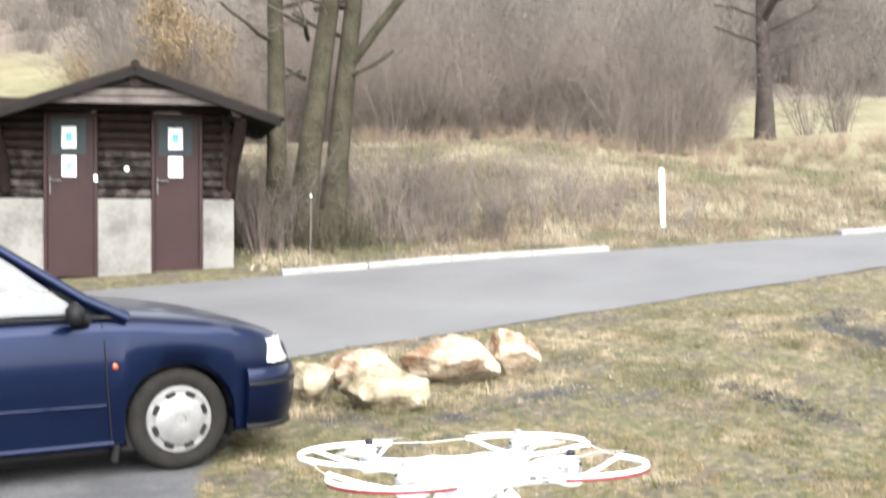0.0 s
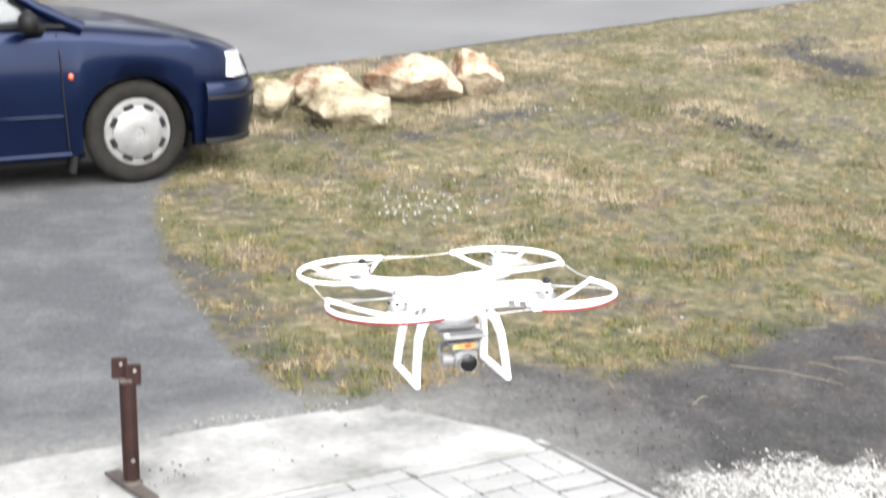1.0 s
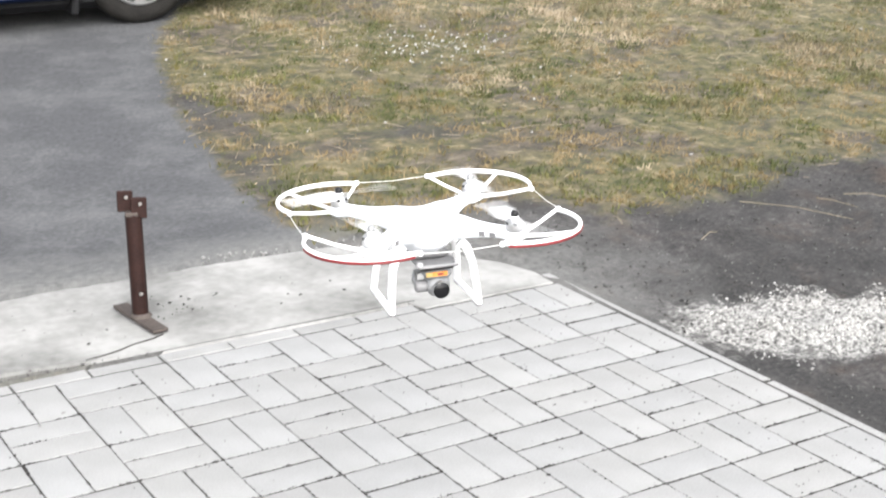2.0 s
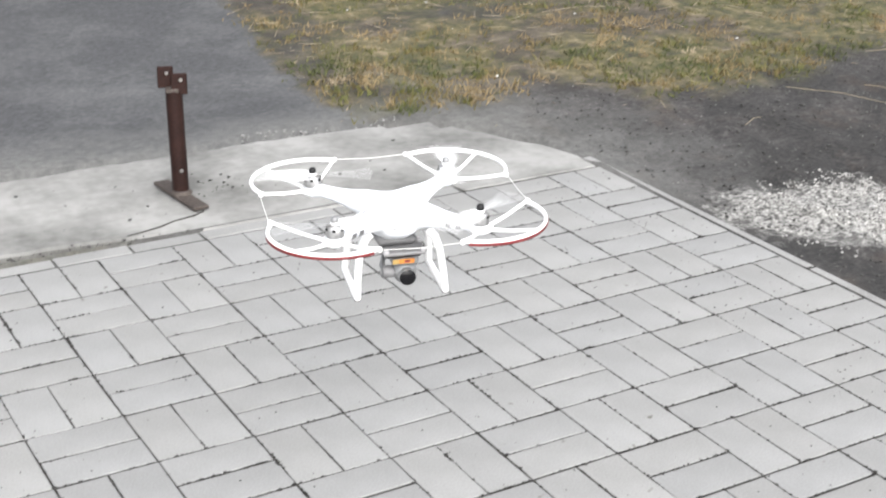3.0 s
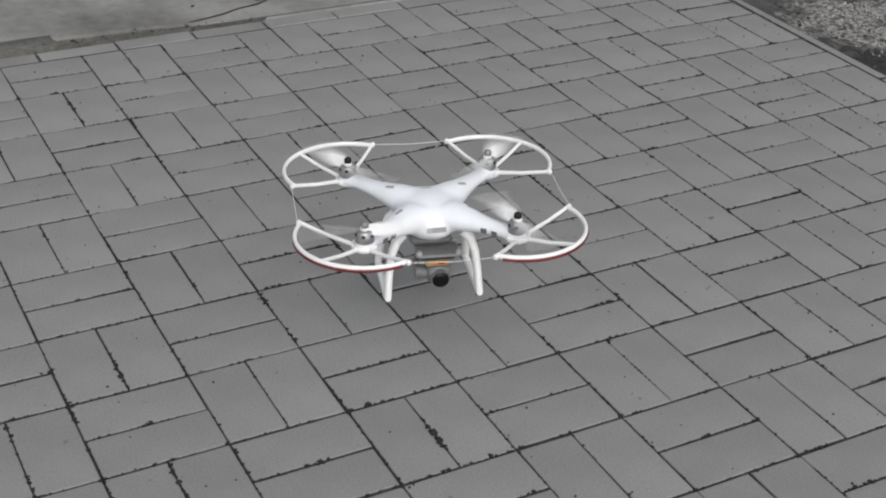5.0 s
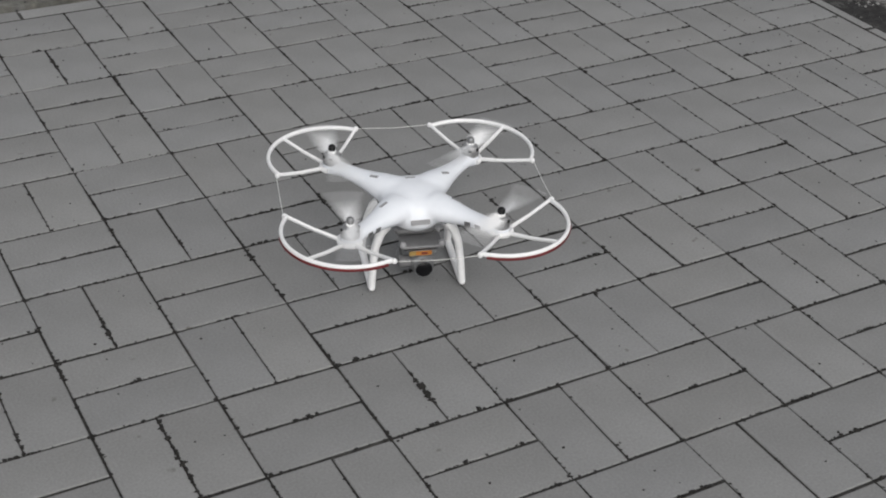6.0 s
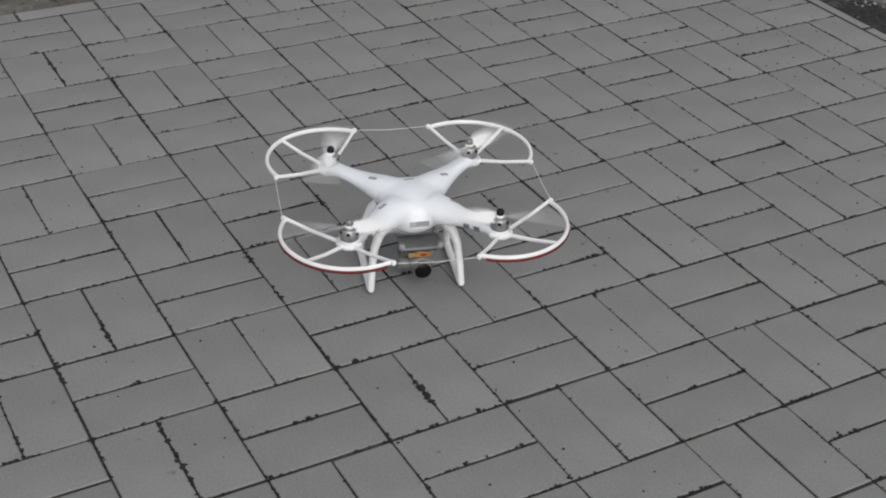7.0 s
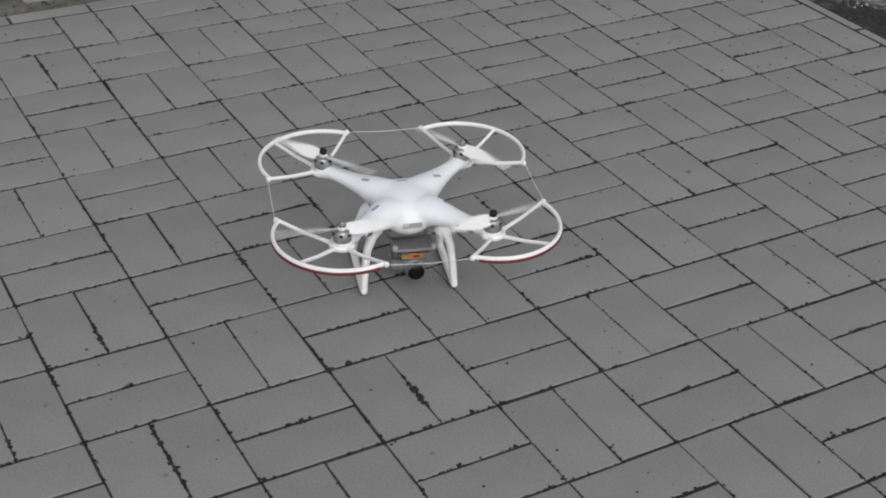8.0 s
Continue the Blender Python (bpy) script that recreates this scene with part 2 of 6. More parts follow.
# ---------------------------------------------------------------- mesh helpers
class Geo:
    """Gathers points and faces for one mesh."""

    def __init__(self):
        self.v, self.f = [], []

    def add(self, verts, faces):
        k = len(self.v)
        self.v += [tuple(p) for p in verts]
        self.f += [tuple(k + i for i in q) for q in faces]
        return self

    def tube(self, pts, radii, n=8, caps=True, wide=1.0, up=None):
        """A tapered tube along the points; wide stretches it sideways, away from the direction up."""
        pts = [Vector(p) for p in pts]
        radii = list(radii) if hasattr(radii, "__len__") else [radii] * len(pts)
        rings, side = [], None
        for i, p in enumerate(pts):
            way = (pts[min(i + 1, len(pts) - 1)] - pts[max(i - 1, 0)]).normalized()
            ref = Vector(up) if up else (side if side else Vector((0.31, 0.17, 0.93)))
            a = ref - way * ref.dot(way)
            if a.length < 1e-4:
                a = way.orthogonal()
            a.normalize()
            side = a
            c = way.cross(a)
            rings.append([p + a * (radii[i] * math.sin(2 * math.pi * k / n)) + c * (radii[i] * wide * math.cos(2 * math.pi * k / n)) for k in range(n)])
        faces = [(i * n + k, i * n + (k + 1) % n, (i + 1) * n + (k + 1) % n, (i + 1) * n + k) for i in range(len(pts) - 1) for k in range(n)]
        if caps:
            faces += [tuple(range(n))[::-1], tuple((len(pts) - 1) * n + k for k in range(n))]
        return self.add([p for r in rings for p in r], faces)

    def box(self, c, s, b=0.0, m=None):
        """A box of full size s about c with its edges cut by b, turned by m."""
        h = [q / 2 for q in s]
        b = min(b, *[q * 0.9 for q in h])
        pts, faces = [], []
        if b <= 0:
            pts = [(x * h[0], y * h[1], z * h[2]) for x in (-1, 1) for y in (-1, 1) for z in (-1, 1)]
            faces = [(0, 1, 3, 2), (4, 6, 7, 5), (0, 4, 5, 1), (2, 3, 7, 6), (0, 2, 6, 4), (1, 5, 7, 3)]
        else:
            idx = {}
            for x in (-1, 1):
                for y in (-1, 1):
                    for z in (-1, 1):
                        for k in range(3):
                            p = [x * (h[0] - b), y * (h[1] - b), z * (h[2] - b)]
                            p[k] = (x, y, z)[k] * h[k]
                            idx[x, y, z, k] = len(pts)
                            pts.append(p)
            for k in range(3):
                i, j = [q for q in range(3) if q != k]
                for s_ in (-1, 1):
                    loop = []
                    for u, w in ((-1, -1), (1, -1), (1, 1), (-1, 1)):
                        q = [0, 0, 0]
                        q[k], q[i], q[j] = s_, u, w
                        loop.append(idx[(*q, k)])
                    faces.append(tuple(loop if (s_ > 0) == (k != 1) else loop[::-1]))
            for k in range(3):
                i, j = [q for q in range(3) if q != k]
                for u in (-1, 1):
                    for w in (-1, 1):
                        q0, q1 = [0, 0, 0], [0, 0, 0]
                        q0[i] = q1[i] = u
                        q0[j] = q1[j] = w
                        q0[k], q1[k] = -1, 1
                        faces.append((idx[(*q0, i)], idx[(*q1, i)], idx[(*q1, j)], idx[(*q0, j)]))
            for x in (-1, 1):
                for y in (-1, 1):
                    for z in (-1, 1):
                        faces.append(tuple(idx[x, y, z, k] for k in range(3)))
        m = m or Matrix()
        return self.add([m @ Vector(p) + Vector(c) for p in pts], faces)

    def lathe(self, profile, n=24, m=None):
        """A profile of (radius, height) turned about z, then moved by m."""
        m = m or Matrix()
        pts = [m @ Vector((r * math.cos(2 * math.pi * k / n), r * math.sin(2 * math.pi * k / n), z)) for r, z in profile for k in range(n)]
        faces = [(i * n + k, i * n + (k + 1) % n, (i + 1) * n + (k + 1) % n, (i + 1) * n + k) for i in range(len(profile) - 1) for k in range(n)]
        faces += [tuple(range(n))[::-1], tuple((len(profile) - 1) * n + k for k in range(n))]
        return self.add(pts, faces)

    def mesh(self, name, mat, smooth=False, fix=True):
        me = bpy.data.meshes.new(name)
        me.from_pydata(self.v, [], self.f)
        if fix:
            bm = bmesh.new()
            bm.from_mesh(me)
            bmesh.ops.recalc_face_normals(bm, faces=bm.faces)
            bm.to_mesh(me)
            bm.free()
        me.materials.append(mat)
        if smooth:
            me.shade_smooth()
            me.set_sharp_from_angle(angle=radians(smooth if smooth > 1 else 40))
        return me


def thing(name, label, category, group="", kind="", at=None):
    """An Empty at a thing's base, for its parts."""
    ob = tagged(new(name), label, category, group, kind)
    if at:
        ob.matrix_basis = at
    return ob


def part(name, geo, mat, parent=None, label="", smooth=False, at=None, fix=True):
    ob = new(name, geo.mesh(name, mat, smooth, fix) if isinstance(geo, Geo) else geo)
    ob.parent = parent
    if at:
        ob.matrix_basis = at
    return tagged(ob, label)


def quick_mesh(name, verts, faces, mat):
    """A large mesh of triangles or quads from arrays."""
    me = bpy.data.meshes.new(name)
    k = faces.shape[1]
    me.vertices.add(len(verts))
    me.vertices.foreach_set("co", np.asarray(verts, np.float32).ravel())
    me.loops.add(faces.size)
    me.loops.foreach_set("vertex_index", faces.ravel().astype(np.int32))
    me.polygons.add(len(faces))
    me.polygons.foreach_set("loop_start", np.arange(0, faces.size, k, dtype=np.int32))
    me.update(calc_edges=True)
    me.materials.append(mat)
    return me


# ---------------------------------------------------------------- the lie of the land
EYE0, AHEAD, RIGHT = np.array([-0.973, -1.697]), np.array([0.5194, 0.8545]), np.array([0.8545, -0.5194])


def soft_ramp(x, k=0.6):
    return k * np.log1p(np.exp(np.clip(x / k, -40, 40)))


def step(a, b, x):
    t = np.clip((x - a) / (b - a), 0, 1)
    return t * t * (3 - 2 * t)


def across(x, y):
    """Metres to the right of, and ahead along, the way uphill."""
    x, y = np.asarray(x, float) - EYE0[0], np.asarray(y, float) - EYE0[1]
    return x * RIGHT[0] + y * RIGHT[1], x * AHEAD[0] + y * AHEAD[1]


def spot(r, d):
    p = EYE0 + r * RIGHT + d * AHEAD
    return float(p[0]), float(p[1])


def lie(x, y):
    """The height of the ground: level by the paving, then a slope up to the road, a bank, and the hill."""
    r, d = across(x, y)
    rc = np.clip(r, -12, 14)
    e = 16.9 + 0.35 * np.clip(r, -3, 14)
    z = 0.044 * soft_ramp(d - 4.4, 0.3) + 0.089 * soft_ramp(d - 8.4) + 0.03 * rc * step(7, 12, d)
    z = z + 0.10 * (soft_ramp(d - e, 0.3) - soft_ramp(d - e - 7, 0.8)) + 0.12 * (1 - 0.75 * step(1.0, 5.0, r)) * (soft_ramp(d - e - 2.5, 0.4) - soft_ramp(d - e - 7, 0.6)) + 0.16 * soft_ramp(d - 34, 2) + 0.05 * (soft_ramp(d - 31, 2) - soft_ramp(d - 52, 3)) + 0.10 * soft_ramp(d - 45, 6) + 0.22 * soft_ramp(d - 75, 8)
    return z


def edge_distance(x, y, poly):
    """Metres from the outline of a polygon, positive inside it."""
    x, y = np.asarray(x, float), np.asarray(y, float)
    best, inside = np.full(x.shape, 1e9), np.zeros(x.shape, bool)
    for (x0, y0), (x1, y1) in zip(poly, poly[1:] + poly[:1]):
        dx, dy = x1 - x0, y1 - y0
        t = np.clip(((x - x0) * dx + (y - y0) * dy) / (dx * dx + dy * dy), 0, 1)
        best = np.minimum(best, np.hypot(x - x0 - t * dx, y - y0 - t * dy))
        if dy:
            inside ^= ((y0 > y) != (y1 > y)) & (x < dx * (y - y0) / dy + x0)
    return np.where(inside, best, -best)


DRIVE = [(-60, 2.1), (1.18, 2.1), (1.11, 2.55), (1.14, 3.0), (1.25, 3.66), (1.40, 4.35), (1.66, 5.12), (1.90, 5.72), (2.35, 6.4), (2.9, 7.4), (3.5, 8.9), (-60, 8.9)]
DIRT = [(1.24, 2.2), (1.36, 2.33), (1.75, 2.30), (2.0, 2.42), (2.2, 2.08), (2.65, 2.02), (3.25, 2.16), (3.8, 2.18), (9, 2.0), (9, -6), (1.55, -6), (1.55, 1.7)]
SLAB = [(-6, 1.745), (-0.6, 1.732), (-0.25, 1.732), (-0.05, 1.726), (0.10, 1.710), (0.22, 1.688), (0.34, 1.668), (1.095, 1.668), (1.12, 1.604), (1.597, 1.604), (1.600, 1.712), (1.584, 1.81), (1.500, 1.96), (1.425, 2.10), (1.335, 2.252), (1.13, 2.278), (0.86, 2.298), (0.4, 2.290), (-6, 2.27)]
PAVED = [(-6, -6), (1.62, -6), (1.62, 1.64), (-6, 1.64)]
ROAD_FAR = [(-60, 26.5), (3.8, 13.1), (5.13, 12.8), (7.65, 12.27), (9.64, 11.8), (13.07, 11.13), (60, 2.0)]


HOLLOWS = [(8.12, 6.40, 0.26, 0.62), (8.42, 6.98, 0.30, 0.16), (6.06, 5.62, 0.10, 0.36), (5.98, 4.98, 0.10, 0.26)]
SCRAPES = [(1.44, 4.15, 0.09, 0.50), (1.24, 3.15, 0.08, 0.42), (4.86, 6.46, 0.34, 0.16), (3.95, 6.30, 0.34, 0.10), (3.35, 6.62, 0.22, 0.12), (2.15, 3.35, 0.22, 0.10), (5.45, 6.05, 0.25, 0.09)]


def dirt_of(x, y):
    """Metres inside the bare soil: beside the paving, by the stones and near the road."""
    d = edge_distance(x, y, DIRT)
    for cx, cy, rx, ry in HOLLOWS + SCRAPES:
        d = np.maximum(d, (1 - np.hypot((x - cx) / rx, (y - cy) / ry)) * min(rx, ry))
    return d


def axis(fine0, fine1, stepsize, far0, far1):
    a = list(np.arange(fine0, fine1 + 1e-6, stepsize))
    s, lo, hi = stepsize, [], []
    q = fine0
    while q > far0:
        s *= 1.16
        q -= s
        lo.append(q)
    s, q = stepsize, fine1
    while q < far1:
        s *= 1.16
        q += s
        hi.append(q)
    return np.array(lo[::-1] + a + hi)


def ground_material():
    m = bpy.data.materials.new("ground")
    m.use_nodes = True
    n, l = m.node_tree.nodes, m.node_tree.links
    b = n["Principled BSDF"]
    geo = n.new("ShaderNodeNewGeometry")

    def noise_of(scale, detail=4, rough=0.6):
        t = n.new("ShaderNodeTexNoise")
        t.inputs["Scale"].default_value, t.inputs["Detail"].default_value, t.inputs["Roughness"].default_value = scale, detail, rough
        l.new(geo.outputs["Position"], t.inputs["Vector"])
        return t.outputs["Fac"]

    def ramp_of(fac, *stops):
        r = n.new("ShaderNodeValToRGB")
        while len(r.color_ramp.elements) < len(stops):
            r.color_ramp.elements.new(0.5)
        for e, (p, c) in zip(r.color_ramp.elements, stops):
            e.position, e.color = p, (*c, 1)
        l.new(fac, r.inputs["Fac"])
        return r.outputs["Color"]

    def blend(fac, a, c):
        x = n.new("ShaderNodeMix")
        x.data_type = "RGBA"
        l.new(fac, x.inputs["Factor"])
        l.new(a, x.inputs["A"])
        l.new(c, x.inputs["B"])
        return x.outputs["Result"]

    def area(name, noise, wobble, soft):
        at = n.new("ShaderNodeAttribute")
        at.attribute_name = name
        s = n.new("ShaderNodeMath")
        s.operation = "MULTIPLY_ADD"
        l.new(noise, s.inputs[0])
        s.inputs[1].default_value = wobble
        l.new(at.outputs["Fac"], s.inputs[2])
        r = n.new("ShaderNodeMapRange")
        r.inputs["From Min"].default_value, r.inputs["From Max"].default_value = wobble / 2 - soft, wobble / 2 + soft
        l.new(s.outputs["Value"], r.inputs["Value"])
        return r.outputs["Result"]

    mid, fine, big = noise_of(13, 7, 0.72), noise_of(55, 4), noise_of(2.4, 4, 0.5)
    turf = ramp_of(mid, (0.36, (0.020, 0.016, 0.010)), (0.46, (0.043, 0.043, 0.014)), (0.55, (0.080, 0.068, 0.028)), (0.68, (0.17, 0.132, 0.08)))
    pale = ramp_of(mid, (0.34, (0.050, 0.038, 0.022)), (0.52, (0.14, 0.110, 0.070)), (0.70, (0.31, 0.26, 0.19)))
    turf = blend(ramp_of(big, (0.52, (0, 0, 0)), (0.70, (0.40, 0.40, 0.40))), turf, pale)
    bare = ramp_of(mid, (0.36, (0.018, 0.014, 0.010)), (0.52, (0.050, 0.040, 0.029)), (0.68, (0.105, 0.088, 0.067)))
    turf = blend(ramp_of(noise_of(1.9, 5, 0.66), (0.50, (0, 0, 0)), (0.60, (0.9, 0.9, 0.9))), turf, bare)
    tar = ramp_of(fine, (0.3, (0.026, 0.027, 0.030)), (0.5, (0.039, 0.040, 0.043)), (0.72, (0.062, 0.063, 0.067)))
    tar = blend(ramp_of(noise_of(1.9, 6, 0.7), (0.44, (0, 0, 0)), (0.66, (0.8, 0.8, 0.8))), tar, ramp_of(fine, (0.3, (0.062, 0.063, 0.065)), (0.7, (0.108, 0.109, 0.111))))
    soil = ramp_of(fine, (0.34, (0.005, 0.0047, 0.0044)), (0.5, (0.012, 0.0113, 0.0108)), (0.68, (0.030, 0.028, 0.027)), (0.82, (0.08, 0.077, 0.074)))
    soil = blend(ramp_of(noise_of(2.6, 7, 0.78), (0.46, (0, 0, 0)), (0.60, (0.85, 0.85, 0.85))), soil, ramp_of(noise_of(38, 6, 0.8), (0.34, (0.010, 0.0095, 0.009)), (0.5, (0.034, 0.031, 0.030)), (0.68, (0.095, 0.089, 0.085))))
    soil = blend(ramp_of(noise_of(3.4, 6, 0.7), (0.55, (0, 0, 0)), (0.68, (0.75, 0.75, 0.75))), soil, ramp_of(fine, (0.3, (0.014, 0.0095, 0.007)), (0.7, (0.052, 0.036, 0.026))))
    chalk = ramp_of(noise_of(70, 4, 0.7), (0.42, (0.045, 0.043, 0.041)), (0.52, (0.22, 0.216, 0.205)), (0.62, (0.34, 0.335, 0.32)))
    c = blend(area("soil", noise_of(5, 5), 0.5, 0.10), turf, soil)
    c = blend(area("drive", noise_of(9, 5), 0.22, 0.03), c, tar)
    c = blend(area("dust", noise_of(4.5, 6, 0.7), 0.5, 0.22), c, ramp_of(noise_of(40, 4), (0.3, (0.075, 0.0745, 0.072)), (0.7, (0.15, 0.1485, 0.143))))
    c = blend(area("chalk", noise_of(14, 5), 0.5, 0.06), c, chalk)
    c = blend(area("hay", noise_of(0.5, 4), 3.0, 2.0), c, ramp_of(noise_of(0.35, 5), (0.35, (0.085, 0.082, 0.036)), (0.65, (0.17, 0.148, 0.09))))
    c = blend(area("litter", noise_of(0.2, 4), 8.0, 3.0), c, ramp_of(noise_of(0.6, 5), (0.35, (0.07, 0.056, 0.046)), (0.65, (0.15, 0.122, 0.10))))
    l.new(c, b.inputs["Base Color"])
    b.inputs["Roughness"].default_value = 0.92
    bp = n.new("ShaderNodeBump")
    bp.inputs["Strength"].default_value, bp.inputs["Distance"].default_value = 0.5, 0.012
    l.new(noise_of(110, 3), bp.inputs["Height"])
    l.new(bp.outputs["Normal"], b.inputs["Normal"])
    return m


GROUND = {}


def height_at(x, y):
    """The finished ground's height, between its grid points."""
    x, y = np.asarray(x, float), np.asarray(y, float)
    xs, ys, z = GROUND["xs"], GROUND["ys"], GROUND["z"]
    i, j = np.clip(np.searchsorted(xs, x) - 1, 0, len(xs) - 2), np.clip(np.searchsorted(ys, y) - 1, 0, len(ys) - 2)
    u, w = (x - xs[i]) / (xs[i + 1] - xs[i]), (y - ys[j]) / (ys[j + 1] - ys[j])
    return (z[j, i] * (1 - u) + z[j, i + 1] * u) * (1 - w) + (z[j + 1, i] * (1 - u) + z[j + 1, i + 1] * u) * w


def wood_line(r, d):
    """How far ahead the wood begins: behind meadows on both sides, nearer between them."""
    return np.where(r < -0.235 * d, 76.0, np.where(r > 0.19 * d, 56.0, 33.0))


def build_ground():
    xs, ys = axis(-2.4, 12.0, 0.08, -260, 330), axis(-2.4, 15.0, 0.08, -120, 420)
    gx, gy = np.meshgrid(xs, ys)
    x, y = gx.ravel(), gy.ravel()
    rng = np.random.default_rng(4)
    z = lie(x, y)
    hard = np.maximum(edge_distance(x, y, SLAB), edge_distance(x, y, PAVED))
    drive = edge_distance(x, y, DRIVE)
    bumpy = np.array([noise.fractal(Vector((a * 1.3, c * 1.3, 0.0)), 0.9, 2.1, 4) for a, c in zip(x, y)])
    rough = np.where(np.abs(x) < 40, 1.0, 0.0) * np.where(np.abs(y) < 40, 1.0, 0.0)
    z = z + 0.024 * bumpy * rough * step(0.1, 0.6, -drive) * step(0.05, 0.8, -hard) * step(2.0, 7.0, across(x, y)[1]) * np.where(y > 10, 1.0, step(8.6, 8.0, y))
    clod = np.array([noise.fractal(Vector((a * 7.0, c * 7.0, 4.0)), 0.8, 2.1, 3) if abs(a) < 12 and abs(c) < 12 else 0.0 for a, c in zip(x, y)])
    soil = edge_distance(x, y, DIRT)
    z = z + 0.013 * clod * step(0.1, 0.4, -hard) * step(0.05, 0.3, -drive) * np.where(y < 8.4, 1.0, 0.0)
    z = z + 0.020 * clod * step(0.03, 0.2, soil) * step(1.70, 1.85, x)
    for cx, cy, rx, ry in HOLLOWS:
        z = z - 0.075 * step(0.0, 0.7, 1 - np.hypot((x - cx) / rx, (y - cy) / ry))
    z = z + 0.07 * np.exp(-((x - 8.62) / 0.34) ** 2 - ((y - 7.22) / 0.12) ** 2)
    z = z - 0.035 * step(-0.02, 0.10, -edge_distance(x, y, PAVED)) * step(1.5, 1.62, x) * step(2.3, 1.2, y)
    z = np.where(hard > 0.03, z - 0.09, z)
    ok = (y < 8.82) | (y > np.interp(x, [p[0] for p in ROAD_FAR], [p[1] for p in ROAD_FAR]) + 0.1)
    z = np.where(ok, z, z - 0.06)
    nx, ny = len(xs), len(ys)
    GROUND.update(xs=xs, ys=ys, z=z.reshape(ny, nx))
    i = (np.arange(ny - 1)[:, None] * nx + np.arange(nx - 1)).ravel()
    me = quick_mesh("ground", np.stack([x, y, z], 1), np.stack([i, i + 1, i + nx + 1, i + nx], 1), ground_material())
    me.shade_smooth()
    chalk = (1 - np.hypot((x - 2.14) / 0.50, (y - 1.00 + 0.30 * (x - 2.05)) / 0.29)) * 0.33 - 0.04
    for name, value in (("drive", drive), ("soil", np.maximum(dirt_of(x, y), np.where(hard > -0.02, 0.6, -5.0))), ("chalk", chalk), ("dust", np.where(x < 1.4, 0.15 - 0.13 * step(-0.4, 0.8, x) + 0.8 * edge_distance(x, y, SLAB), 0.10 + 0.55 * edge_distance(x, y, SLAB))), ("hay", np.minimum(across(x, y)[1] - 24, 4.0)), ("litter", across(x, y)[1] - wood_line(*across(x, y)))):
        me.attributes.new(name, "FLOAT", "POINT").data.foreach_set("value", np.clip(value, -5, 5).astype(np.float32))
    tagged(new("ground", me), "sloping winter lawn with bare soil and an old asphalt drive", "ground", kind="structure")


def build_road():
    """The asphalt lane that climbs past the hut."""
    xs = np.concatenate([np.arange(-60, -4, 4.0), np.arange(-4, 20, 0.4), np.arange(20, 61, 4.0)])
    v, f, n = [], [], 9
    for x in xs:
        y0, y1 = 8.68, float(np.interp(x, [p[0] for p in ROAD_FAR], [p[1] for p in ROAD_FAR]))
        y0 = min(y0 + 0.025 * math.sin(x * 3.1) + 0.02 * math.sin(x * 7.7), y1 - 1.5)
        for k in range(n):
            y = y0 + (y1 - y0) * k / (n - 1)
            v.append((x, y, float(lie(x, y)) + 0.012 + 0.02 * math.sin(math.pi * k / (n - 1))))
    for i in range(len(xs) - 1):
        for k in range(n - 1):
            f.append((i * n + k, (i + 1) * n + k, (i + 1) * n + k + 1, i * n + k + 1))
    me = Geo().add(v, f).mesh("road", ASPHALT, smooth=True)
    tagged(new("road", me), "worn grey asphalt lane climbing past the hut", "road", kind="structure")


def build_kerbs():
    """Pale kerb stones along the far side of the lane, with a gap."""
    far_y = lambda x: float(np.interp(x, [p[0] for p in ROAD_FAR], [p[1] for p in ROAD_FAR]))
    for x0, x1, pieces in ((5.62, 9.62, 4), (12.95, 19.0, 6)):
        for k in range(pieces):
            a, c = x0 + (x1 - x0) * k / pieces, x0 + (x1 - x0) * (k + 1) / pieces - 0.012
            p, q = Vector((a, far_y(a), 0)), Vector((c, far_y(c), 0))
            p.z, q.z = float(lie(p.x, p.y)), float(lie(q.x, q.y))
            way = (q - p).normalized()
            sidew = Vector((-way.y, way.x, 0)).normalized()
            g = Geo()
            prof = ((-0.06, -0.1), (-0.06, 0.045), (-0.035, 0.070), (0.10, 0.078), (0.11, -0.1))
            pts = [e + sidew * s + Vector((0, 0, z)) for e in (p, q) for s, z in prof]
            g.add(pts, [(i, (i + 1) % 5, 5 + (i + 1) % 5, 5 + i) for i in range(5)] + [(4, 3, 2, 1, 0), (5, 6, 7, 8, 9)])
            tagged(part("kerb_stone", g, KERB), "pale concrete kerb stone along the lane", "kerb", "kerb stones", "structure")


